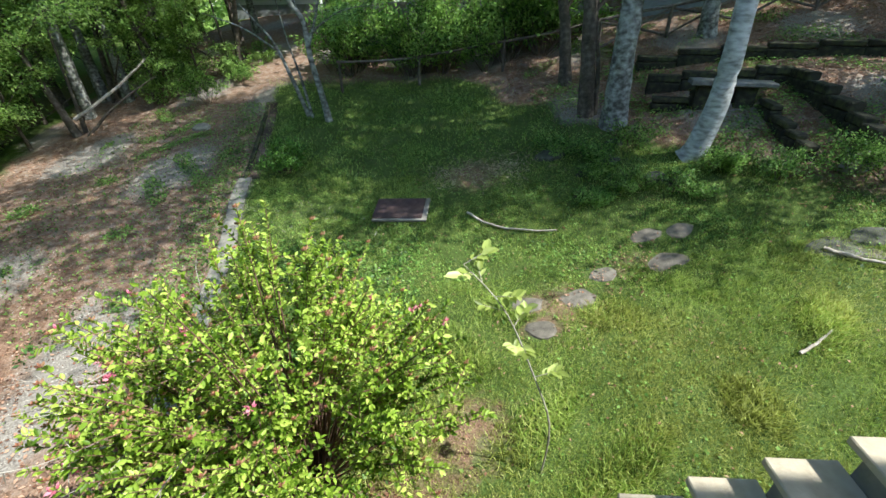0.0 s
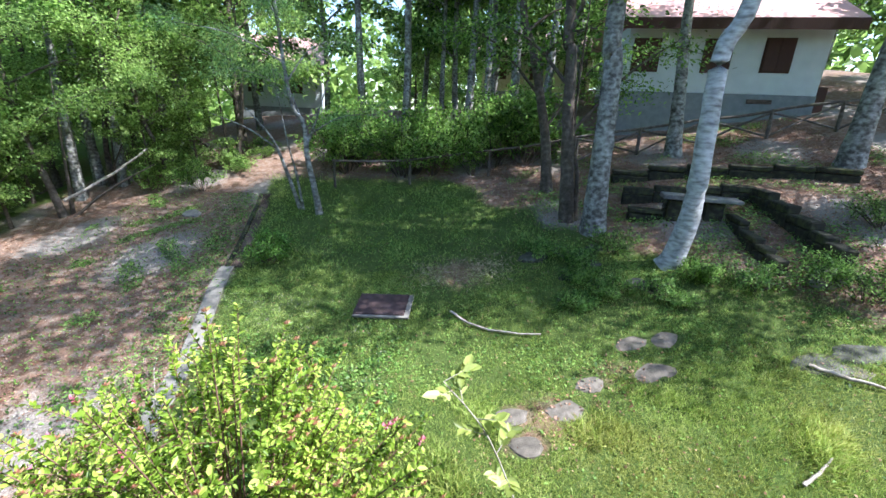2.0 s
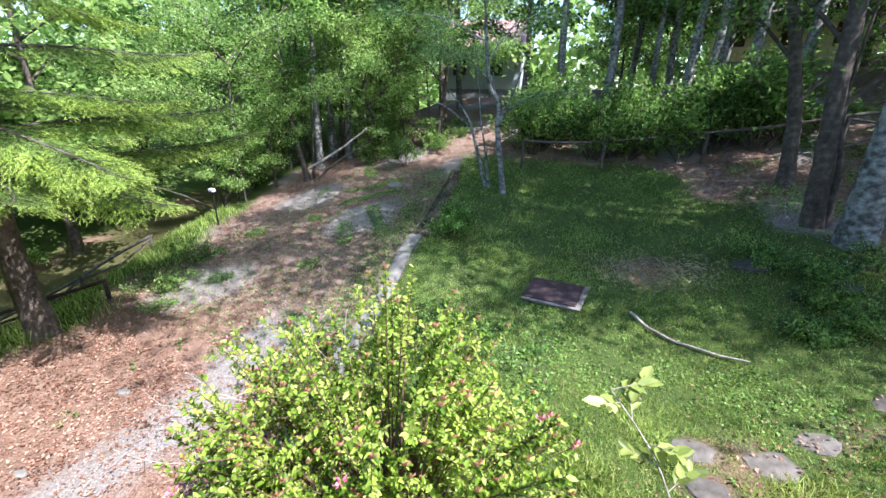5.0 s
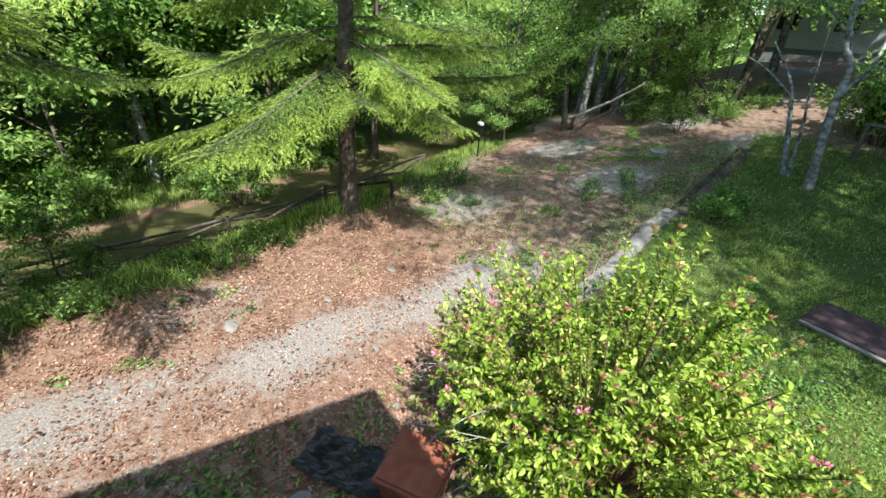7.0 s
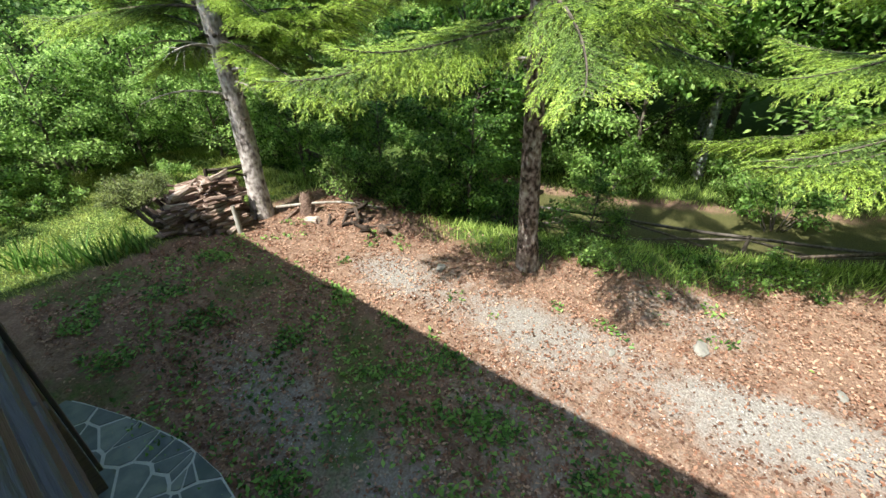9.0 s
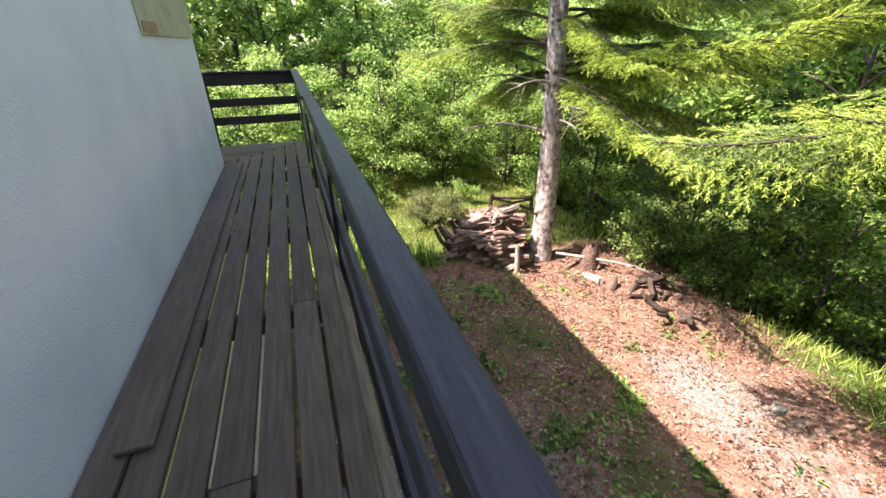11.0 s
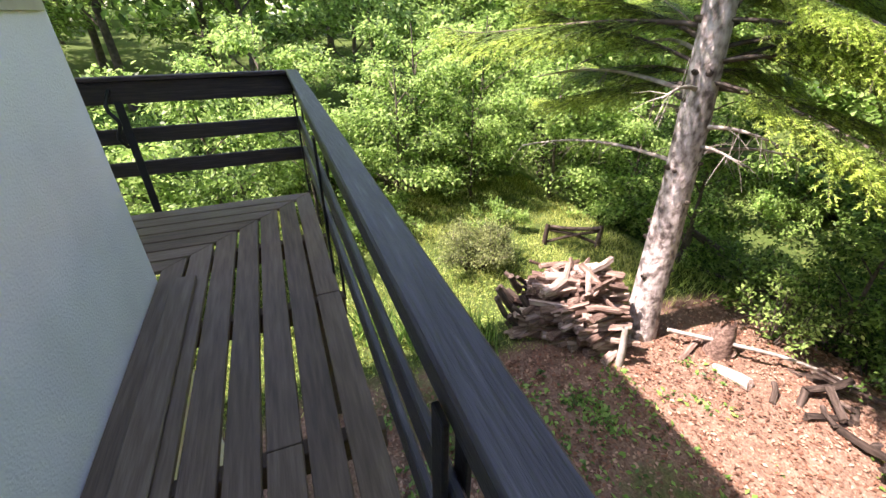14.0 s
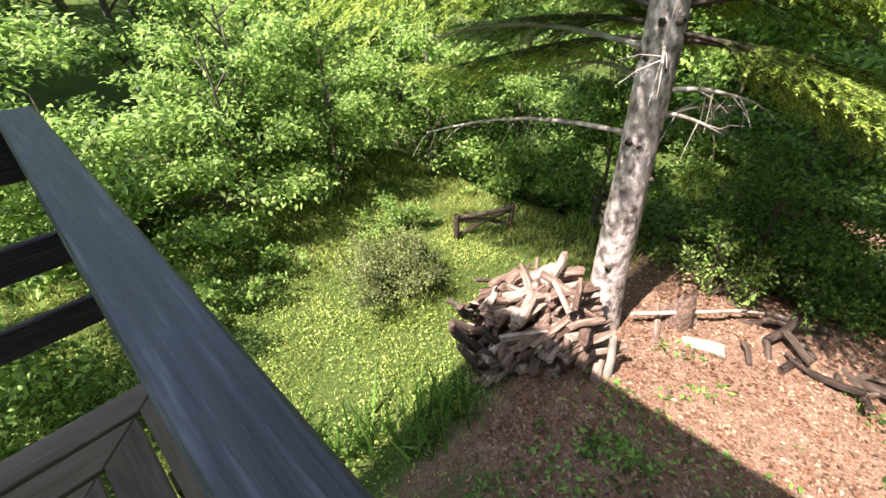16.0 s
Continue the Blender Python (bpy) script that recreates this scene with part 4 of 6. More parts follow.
def try_plant(n, x0, x1, y0, y1, kinds, d, ok=lambda x, y: True):
    got = 0
    for _ in range(n * 30):
        if got >= n:
            break
        x, y = rw.uniform(x0, x1), rw.uniform(y0, y1)
        if ok(x, y) and clear(x, y, d) and not in_glade(x, y):
            spots.append((x, y))
            k = kinds[rw.randint(len(kinds))]
            s = rw.uniform(0.8, 1.2)
            ob = copy_thing(k, pose(x, y, gz(x, y), 0, 0, rw.uniform(0, 360)))
            ob.scale = (s, s, s)
            got += 1


beyond_road = lambda x, y: x < bank_edge(y) - 8.0
try_plant(26, -24, -12, -14, 12, [W1, W2, W3, W3], 2.0, beyond_road)
try_plant(12, -38, -22, -22, 24, [W1, W2], 4.0, beyond_road)
try_plant(9, -16, 1.0, -25, -16.5, [W3], 2.6, lambda x, y: x < -8 or y < -21.5)
try_plant(10, -22, 4, -38, -26, [W1, W1], 4.0)
try_plant(9, 2, 15, -36, -20, [W1, W3, W1], 3.0)
try_plant(14, -24, -7.5, 17.5, 28, [W1, W2, W3], 2.8)
try_plant(16, -6, 16, 24.5, 35, [W1, W2, W3], 2.6)
try_plant(7, 13.5, 24, 8, 30, [W1, W2], 3.2, lambda x, y: y < 10 or x > 17 or y > 24)
try_plant(9, -40, 34, 34, 55, [W1, W2], 4.5)

for x, y, sc in ((1.45, 21.4, 1.0), (1.95, 23.2, 0.9), (2.85, 20.8, 1.15), (-4.6, 21.0, 0.95), (-2.6, 21.8, 1.1), (-0.8, 24.0, 0.9), (4.4, 21.5, 1.0), (6.2, 23.0, 1.0), (-13.2, 13.6, 0.8), (-12.7, 15.0, 0.75), (-13.9, 15.3, 0.85), (-11.9, 16.8, 0.8)):
    wt = copy_thing(W4, pose(*on(x, y), 0, 0, 97 * x + 13 * y))
    wt.scale = (sc, sc, sc)

# the woods further off, closing the view
rf_ = np.random.RandomState(31)
nf = 60000
aa, rr_ = rf_.uniform(0, 6.2832, nf), 42 + 30 * rf_.uniform(0, 1, nf) ** 1.3
hh_ = 17 * rf_.uniform(0, 1, nf) ** 0.9 * (0.65 + 0.35 * np.sin(aa * 37 + np.sin(aa * 91) * 2))
P = np.stack([rr_ * np.cos(aa), rr_ * np.sin(aa), hh_], 1)
P[:, 2] += ground_z(P[:, 0], P[:, 1])
tagged(new("distant_woods", leaves_mesh("distant_woods", P, sphere_dirs(nf, rf_), rf_.uniform(0.6, 1.5, nf), M_LEAF_B, rf_, width=0.6, shape="rhomb", flat=0.8)), "dense distant woodland all round", "woods", kind="stuff")

# understorey
S1 = shrub("woodland_shrub", on(-14.5, 0), "leafy green shrub at the wood's edge", 51, 1.3, 1.3, 1.7, M_SHRUB, 1800, 0.14, "understorey shrubs")
S2 = shrub("woodland_shrub", on(-15.5, -4), "bright green shrub at the wood's edge", 52, 1.5, 1.4, 1.3, M_LEAF_B, 1800, 0.13, "understorey shrubs")
# darker leaves than S1 and S2, standing in for part of the shade
S3 = shrub("woodland_shrub", on(-8.6, -7.2), "dark green shrub, leaf colour deepening the shade", 53, 1.2, 1.2, 1.5, M_LEAF_A, 2200, 0.10, "understorey shrubs", stems=14)
rs = np.random.RandomState(13)


def bushes(n, x0, x1, y0, y1, kinds, ok=lambda x, y: True, smin=0.6, smax=1.2):
    got = 0
    while got < n:
        x, y = rs.uniform(x0, x1), rs.uniform(y0, y1)
        if not ok(x, y):
            continue
        s = rs.uniform(smin, smax)
        ob = copy_thing(kinds[got % len(kinds)], pose(x, y, gz(x, y), 0, 0, rs.uniform(0, 360)))
        ob.scale = (s, s, s * rs.uniform(0.8, 1.2))
        got += 1


bushes(60, -19, -10, -13, 12, [S1, S2, S2], lambda x, y: -12.5 < x - bank_edge(y) < -7.2)
bushes(26, -11, 5, -22, -15.5, [S1, S2])
bushes(20, -9.8, -5.8, -13, -4.8, [S3, S1, S2], lambda x, y: -3.8 < x - bank_edge(y) < -0.9, 0.5, 1.0)
for x, y, sc in ((-7.2, -8.3, 0.42), (-8.3, -6.4, 0.5), (-6.6, -10.6, 0.45), (-9.4, -7.8, 0.6), (-10.3, -3.9, 0.35)):
    yt = copy_thing(W5, pose(*on(x, y), 0, 0, 40 * x))
    yt.scale = (sc, sc, sc)
for x, y, sc in ((-13.6, 11.4, 0.55), (-14.8, 13.4, 0.6), (-11.5, 14.9, 0.5), (-10.3, 16.0, 0.5), (-12.3, 16.6, 0.6), (-15.6, 11.0, 0.55), (-13.2, 9.6, 0.4)):
    yt = copy_thing(W3, pose(*on(x, y), 0, 0, 53 * x + 19 * y))
    yt.scale = (sc, sc, sc)
bushes(12, -13, -8, 14, 20, [S1, S2], smin=0.4, smax=0.8)
bushes(22, -5.5, 3.6, 16.0, 19.5, [S3, S3, S1], smin=1.1, smax=1.7)

for x, y, sc in ((-6.2, -14.2, 0.5), (-4.4, -14.9, 0.42), (-2.6, -15.2, 0.5), (-0.6, -14.6, 0.45), (1.0, -13.8, 0.5), (2.4, -12.6, 0.5), (-7.6, -13.0, 0.5), (-3.5, -16.4, 0.6), (0.0, -16.6, 0.6), (-5.4, -16.6, 0.62)):
    yt = copy_thing(W3, pose(*on(x, y, -0.35), 0, 0, 77 * x + 31 * y))
    yt.scale = (sc, sc, sc)
for x, y, sc in ((-4.3, -13.1, 0.5), (-1.2, -13.4, 0.55), (0.6, -12.6, 0.5), (-2.2, -14.1, 0.6), (1.9, -11.4, 0.6)):
    sb = copy_thing(S2, pose(*on(x, y), 0, 0, 50 * x))
    sb.scale = (sc, sc, sc)

# roses and brambles by the bank, broom, fern ------------------------------------------
shrub("broom_bush", on(-3.05, -11.95), "rounded olive-green fine-leaved bush on the south lawn", 61, 0.85, 0.8, 0.85, M_BROOM, 13000, 0.042, stems=34, wide=0.5)
shrub("fern_clump", on(-4.55, 9.4), "bright green fern-like clump beside the kerb", 62, 0.6, 0.75, 0.75, M_FERN, 3000, 0.09, category="fern", stems=16, wide=0.4)
for i, (x, y, s, h) in enumerate(((-7.6, -2.6, 0.7, 0.35), (-8.0, -1.2, 0.8, 0.3), (-7.3, -3.2, 0.5, 0.4), (-8.6, 0.2, 0.8, 0.35), (-6.3, -8.6, 0.7, 1.2), (-6.9, -7.6, 0.8, 0.8), (-9.6, 4.2, 0.8, 0.4), (-10.3, 5.6, 0.8, 0.5))):
    shrub("bramble_patch", on(x, y), "low bramble and nettle growth on the bank", 70 + i, s, s, h, M_SHRUB if i % 2 else M_LEAF_B, 1200, 0.07, "bank undergrowth", stems=9)
for i, (x, y, s, h) in enumerate(((4.0, 9.1, 0.9, 0.5), (3.1, 8.6, 0.6, 0.4), (5.2, 7.6, 0.5, 0.45), (6.0, 7.0, 0.7, 0.5), (7.4, 6.3, 0.9, 0.6), (8.6, 6.6, 0.9, 0.7), (7.0, 6.8, 0.5, 0.7), (4.4, 7.0, 0.6, 0.35), (9.6, 8.6, 0.8, 0.7), (2.35, 9.35, 0.55, 0.3), (3.0, 8.1, 0.5, 0.3), (2.75, 7.15, 0.4, 0.22), (3.5, 7.5, 0.6, 0.3))):
    shrub("wild_herbs", on(x, y), "leafy wild herbs among stones at the trees' feet", 90 + i, s, s, h, M_CLOVER if i % 2 else M_SHRUB, 2200, 0.06, "herbs on the slope", stems=16)

# weigela in front of the balcony ------------------------------------------------------
rb = np.random.RandomState(107)
weigela = thing("weigela_bush", on(-1.5, 1.88), "large sunlit weigela bush with yellow-green leaves and pink flowers", "shrub")
tubes, P, D, BP, BD = [], [], [], [], []
TIPS = []
for i in range(150):
    a = rb.uniform(0, 6.283)
    shoot = i % 4 == 0
    q = math.sqrt(rb.uniform(0.03, 1.08))
    tip = np.array([1.85 * q * math.cos(a), 1.35 * q * math.sin(a), (2.85 - 1.15 * q ** 2.2) * rb.uniform(0.66, 1.0)])
    if shoot:
        tip = tip * np.array([1.06, 1.06, 1.0]) + np.array([0, 0, rb.uniform(0.12, 0.42)])
    st = np.array([0.22 * q * math.cos(a), 0.2 * q * math.sin(a), -0.05])
    mid = st + (tip - st) * np.array([0.45, 0.45, 0.6])
    c = spline([st, mid, tip], 10)
    tubes.append((c, np.linspace(0.014, 0.003, 10)))
    twigs = [(c[5:], 1.0)]
    for k in range(5 if shoot else 8):
        u = rb.uniform(0.4, 0.8 if shoot else 0.98)
        p = np.array([np.interp(u, np.linspace(0, 1, 10), c[:, j]) for j in range(3)])
        e = unit(np.array([math.cos(a) * 0.8, math.sin(a) * 0.8, 0.75]) + rb.normal(0, 0.65, 3))
        ln = rb.uniform(0.22, 0.5)
        tw = np.stack([p, p + e * ln * 0.5, p + e * ln + np.array([0, 0, -0.05 * ln])])
        tubes.append((tw, [0.005, 0.0035, 0.002]))
        twigs.append((spline(tw, 6), 1.0))
    for tw, _ in twigs:
        length = np.linalg.norm(np.diff(tw, axis=0), axis=1).sum()
        m = max(3, int(length / 0.031))
        tt = np.linspace(0.05, 1, m)
        base = np.linspace(0, 1, len(tw))
        pp = np.stack([np.interp(tt, base, tw[:, j]) for j in range(3)], 1)
        tg = unit(np.gradient(pp, axis=0))
        for sgn in (-1, 1):
            sd = unit(np.cross(tg, rb.normal(0, 1, (m, 3))))
            P.append(pp)
            D.append(0.55 * tg + sgn * 0.8 * sd + np.array([0, 0, 0.05]))
        TIPS.append((pp[-1], tg[-1]))
P, D = np.concatenate(P), np.concatenate(D)
piece("stem", tubes_mesh("stem", tubes, M_WEIGELA_TWIG, sides=5), weigela)
for i in range(26):
    a = rb.uniform(1.6, 4.9)
    p0 = np.array([1.25 * math.cos(a), 0.95 * math.sin(a), rb.uniform(1.0, 2.1)])
    e = unit(np.array([math.cos(a), math.sin(a), rb.uniform(-0.1, 0.7)]) + rb.normal(0, 0.3, 3))
    ln = rb.uniform(0.4, 0.95)
    c = spline([p0, p0 + e * ln * 0.5 + rb.normal(0, 0.04, 3), p0 + e * ln], 7)
    twig = [(c, np.linspace(0.007, 0.002, 7))]
    for k in (2, 4, 5):
        f = unit(e + rb.normal(0, 0.6, 3)) * rb.uniform(0.1, 0.25)
        twig.append((np.stack([c[k], c[k] + f * 0.5, c[k] + f]), [0.004, 0.003, 0.0015]))
    piece("dead_twig", tubes_mesh("dead_twig", twig, M_DEADWOOD, sides=4), weigela, None, "bare pale twig")
piece("foliage", leaves_mesh("foliage", P, D, rb.uniform(0.028, 0.074, len(P)), M_WEIGELA, rb, width=0.58, shape="oval", flat=0.6, curl=0.15), weigela)


def flower_mesh(name, material, n, size, seed):
    r = np.random.RandomState(seed)
    d = unit(r.normal(0, 0.55, (n, 3)) + np.array([0, 0, 0.8]))
    return leaves_mesh(name, d * size * 0.25, d, size * r.uniform(0.7, 1.2, n), material, r, width=0.55, shape="oval", flat=1.5, curl=-0.2)


FL = [flower_mesh("flower", M_PINK, 16, 0.045, 3), flower_mesh("flower", M_PINK, 11, 0.04, 4)]
BU = flower_mesh("bud", M_BUD, 12, 0.035, 5)
for i, (p, tg) in enumerate(TIPS):
    if p[2] < 1.3:
        continue
    u = rb.uniform()
    if u < 0.03 + 0.07 * (p[0] < -0.6):
        piece("flower", FL[i % 2], weigela, Matrix.Translation(p), "pink flower")
    elif u < 0.36:
        piece("bud", BU, weigela, Matrix.Translation(p), "faded reddish bud")

# pale sapling
sap = thing("sapling", on(1.0, 1.9), "slender young sapling with large pale yellow-green leaves", "sapling")
st = spline([(0, 0, -0.03), (0.02, 0.05, 0.7), (-0.2, 0.05, 1.4), (-0.5, 0.12, 2.1), (-0.85, 0.2, 2.5)], 16)
tb, P, D = [(st, np.linspace(0.012, 0.004, 16))], [], []
for k in range(9):
    u = 0.5 + 0.5 * k / 8
    p = np.array([np.interp(u, np.linspace(0, 1, 16), st[:, j]) for j in range(3)])
    e = unit(np.array([math.cos(k * 2.4), math.sin(k * 2.4), 0.45]))
    tb.append((np.stack([p, p + e * 0.1, p + e * 0.2]), [0.004, 0.003, 0.002]))
    for w in (0.35, 0.6, 0.8, 1.0):
        for s_ in (-1, 1):
            P.append(p + e * 0.2 * w)
            D.append(e + s_ * 0.9 * np.cross(e, (0, 0, 1)) + rb.normal(0, 0.25, 3))
piece("stem", tubes_mesh("stem", tb, M_DEADWOOD, sides=5), sap)
piece("foliage", leaves_mesh("foliage", np.array(P), np.array(D), rb.uniform(0.08, 0.15, len(P)), M_SAPLING, rb, width=0.6, shape="oval", flat=0.4), sap)

for x, y, h_, sd in ((-4.35, 2.75, 0.75, 1), (-4.0, 2.45, 0.7, 2), (-3.6, 2.3, 0.8, 3), (-3.35, 1.2, 0.6, 4)):
    r = np.random.RandomState(400 + sd)
    az_ = thing("azalea_shrub", on(x, y), "thin nearly bare azalea twigs with a few pink blossoms", "shrub", "young azaleas")
    tb, tips_ = [], []
    for k in range(4):
        e = np.array([r.normal(0, 0.22), r.normal(0, 0.22), h_ * r.uniform(0.6, 1.0)])
        c = spline([(0, 0, -0.03), e * 0.5 + np.array([0.03, 0, 0]), e], 7)
        tb.append((c, np.linspace(0.009, 0.003, 7)))
        for w in (3, 5):
            f = c[w] + np.array([r.normal(0, 0.08), r.normal(0, 0.08), 0.12])
            tb.append((np.stack([c[w], (c[w] + f) / 2, f]), [0.004, 0.003, 0.002]))
            tips_.append(f)
        tips_.append(c[-1])
    piece("stem", tubes_mesh("stem", tb, M_DEADWOOD, sides=5), az_)
    P = np.repeat(np.array(tips_), 7, 0)
    piece("foliage", leaves_mesh("foliage", P, sphere_dirs(len(P), r), r.uniform(0.025, 0.05, len(P)), M_WEIGELA, r, width=0.5), az_)
    for k in (0, 3, 5) if sd < 3 else (2,):
        piece("flower", FL[0], az_, Matrix.Translation(tips_[k]) @ Matrix.Scale(1.7, 4), "pink flower")

# woodpile and logs ------------------------------------------------------------------------


def log_mesh(seed, L, r0, split, material):
    """A billet along +x: round or split into a wedge, with uneven ends."""
    r = np.random.RandomState(seed)
    if split:
        prof = [(0, -0.5), (0.95, -0.35), (1.0, 0.25), (0.1, 0.75), (-0.75, 0.2)]
    else:
        prof = [(math.cos(a), math.sin(a)) for a in np.linspace(0, 6.283, 9)[:-1]]
    prof = [(p[0] * r0 * r.uniform(0.8, 1.15), p[1] * r0 * r.uniform(0.8, 1.15)) for p in prof]
    k = len(prof)
    V, F = [], []
    rings = 4
    for i in range(rings):
        x = -L / 2 + L * i / (rings - 1)
        bend = 0.02 * math.sin(i * 1.7 + seed)
        for j, p in enumerate(prof):
            V.append((x + (r.uniform(-0.02, 0.02) if i in (0, rings - 1) else 0), p[0] * (1 + 0.12 * math.sin(i + j)) + bend, p[1] * (1 + 0.1 * math.cos(2 * i + j))))
    for i in range(rings - 1):
        for j in range(k):
            q = (j + 1) % k
            F.append((i * k + j, i * k + q, (i + 1) * k + q, (i + 1) * k + j))
    F.append(tuple(range(k))[::-1])
    F.append(tuple((rings - 1) * k + j for j in range(k)))
    return mesh_of("log", V, F, material)


rl = np.random.RandomState(8)
LOGS = [log_mesh(i, 0.46 + 0.12 * (i % 3), 0.046 + 0.012 * (i % 4), i % 3 != 0, M_LOG) for i in range(9)]
# dark billets for the old log heap and the woodpile's painted shaded end
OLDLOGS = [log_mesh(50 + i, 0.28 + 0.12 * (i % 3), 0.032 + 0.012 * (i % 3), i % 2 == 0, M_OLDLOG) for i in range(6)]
pz = gz(-3.45, -9.95)
pile = thing("woodpile", (-3.66, -9.86, pz), "heaped stack of split firewood beside the spruce", "woodpile", rot=(0, 0, 139))
pile.scale = (0.9, 0.9, 0.9)
# local x runs along the front face, local y to the back
for row in range(10):
    z = 0.05 + row * 0.088
    half = 0.78 - 0.035 * row
    for depth in range(3):
        x = -half + rl.uniform(0, 0.08)
        while x < half:
            sag = 0.10 * (1 - (x / 0.8) ** 2) * (row / 10)
            if z + sag > 1.0 - 0.55 * max(0, -x - 0.25) - 0.25 * max(0, x - 0.5) - 0.18 * (depth == 0):
                x += 0.14
                continue
            piece("log", LOGS[rl.randint(9)], pile, pose(x, -0.42 + 0.42 * depth + rl.uniform(-0.07, 0.07), z + sag, rl.uniform(0, 360), rl.uniform(-12, 12), 28 + rl.uniform(-34, 34)))
            x += rl.uniform(0.12, 0.19)
for k in range(16):
    piece("log", LOGS[rl.randint(9)], pile, pose(rl.uniform(-0.35, 0.55), rl.uniform(-0.3, 0.5), 0.98 + rl.uniform(-0.05, 0.1) - 0.1 * (k % 2), rl.uniform(0, 360), rl.uniform(-15, 15), rl.uniform(0, 180)))
for k in range(26):   # loose grey slabs slumped at one end, their dark wood also painting the pile's shade
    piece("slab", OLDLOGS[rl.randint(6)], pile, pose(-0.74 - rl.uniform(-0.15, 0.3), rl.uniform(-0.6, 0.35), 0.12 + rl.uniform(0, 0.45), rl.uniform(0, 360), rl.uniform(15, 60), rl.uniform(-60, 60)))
piece("stake", tubes_mesh("stake", [([(0.78, -0.62, -0.1), (0.77, -0.6, 0.3), (0.74, -0.55, 0.66)], [0.06, 0.055, 0.045])], M_DEADWOOD, sides=7), pile, None, "upright grey stake")

stump = thing("tree_stump", on(-5.28, -8.7), "rotten pale tree stump with ragged top", "stump")
r = np.random.RandomState(4)
V, F = tube_arrays([(0, 0, -0.1), (0.02, 0, 0.12), (0, 0.02, 0.34), (0.0, 0.0, 0.42)], [0.22, 0.16, 0.14, 0.10], 12, 0.2, r)
V[-12:, 2] += r.uniform(-0.1, 0.14, 12)
piece("wood", mesh_fast("wood", V, np.array(F), M_LOG), stump)
pole = thing("fallen_pole", (0, 0, 0), "long thin fallen branch lying on the litter", "branch")
piece("wood", tubes_mesh("wood", [(spline([on(-4.8, -9.15, 0.2), on(-5.35, -8.5, 0.24), on(-5.85, -8.05, 0.18), on(-6.35, -7.5, 0.06)], 10), np.linspace(0.032, 0.02, 10))], M_DEADWOOD), pole)
for i in range(25):
    x, y = (-5.7 + rl.normal(0, 0.36), -7.35 + rl.normal(0, 0.42)) if i < 22 else (-4.95 + rl.normal(0, 0.25), -8.7 + rl.normal(0, 0.2))
    L_ = (OLDLOGS if i < 22 else LOGS)[rl.randint(6)]
    t = tagged(new("old_log" if i < 22 else "split_log", L_), "dark rotting log in a loose heap" if i < 22 else "split log lying on dry leaves", "log", "old log heap" if i < 22 else "scattered split logs")
    t.matrix_world = pose(x, y, gz(x, y) + 0.015 + (0.08 * (i % 3) if i < 22 else 0), rl.uniform(0, 360), rl.uniform(-25, 25), rl.uniform(0, 180))

# fences ----------------------------------------------------------------------------------


def pole_fence(name, label, pts, h, r0, braces=True, group="", wood=M_POLE):
    f = thing(name, (0, 0, 0), label, "fence", group)
    rr = np.random.RandomState(len(pts))
    tops = []
    for i, (x, y) in enumerate(pts):
        z = gz(x, y)
        tp = np.array([x + rr.normal(0, 0.03), y + rr.normal(0, 0.03), z + h + rr.uniform(-0.05, 0.05)])
        tops.append(tp)
        piece("post", tubes_mesh("post", [([(x, y, z - 0.2), (x, y, z + h * 0.5), tuple(tp + np.array([0, 0, 0.05]))], [r0 * 1.2, r0 * 1.15, r0])], wood), f)
    for i in range(len(pts) - 1):
        a, b = tops[i], tops[i + 1]
        m = (a + b) / 2 + np.array([0, 0, rr.uniform(-0.06, 0.04)])
        piece("rail", tubes_mesh("rail", [(spline([a + (a - b) * 0.03, m, b + (b - a) * 0.03], 7), [r0 * 0.9] * 7)], wood), f)
        if braces:
            za, zb = np.array([pts[i][0], pts[i][1], gz(*pts[i]) + 0.08]), np.array([pts[i + 1][0], pts[i + 1][1], gz(*pts[i + 1]) + 0.08])
            piece("brace", tubes_mesh("brace", [([za, (za + b) / 2 + np.array([0, 0, 0.02]), b - np.array([0, 0, 0.06])], [r0 * 0.75] * 3)], wood), f)
            piece("brace", tubes_mesh("brace", [([zb, (zb + a) / 2, a - np.array([0, 0, 0.06])], [r0 * 0.7] * 3)], wood), f)
    return f


pole_fence("pole_fence", "grey rustic pole fence below the bank along the road", [(-13.9, 6.4), (-13.3, 4.2), (-12.8, 2.1), (-12.0, -0.6), (-11.2, -3.4), (-10.1, -6.0), (-8.6, -8.6), (-6.9, -10.7)], 0.72, 0.045, True, "roadside fence")
pole_fence("pole_fence", "short dark rustic fence at the edge of the south lawn", [(-2.4, -15.6), (-1.2, -16.4)], 0.5, 0.06, False, "lawn fence")
pole_fence("pole_fence", "rustic pole fence with crossed braces before the white house", [(4.6, 15.4), (6.9, 15.6), (9.1, 15.5), (11.2, 15.2), (13.3, 14.9), (15.6, 14.6)], 0.95, 0.055, True, "fence before the house")
pole_fence("pole_fence", "single long pole rail before the hedge", [(-4.3, 14.6), (-1.6, 15.2), (1.4, 15.5), (4.5, 15.4)], 0.95, 0.045, False, "hedge rail")
pole_fence("pole_fence", "low dark rotting rail behind the woodpile", [(-5.7, -11.7), (-4.75, -12.15)], 0.42, 0.045, True, "lawn fence", M_OLDLOG)
low = thing("low_rail", (0, 0, 0), "dark low timber rail beside the brown spruce", "fence")
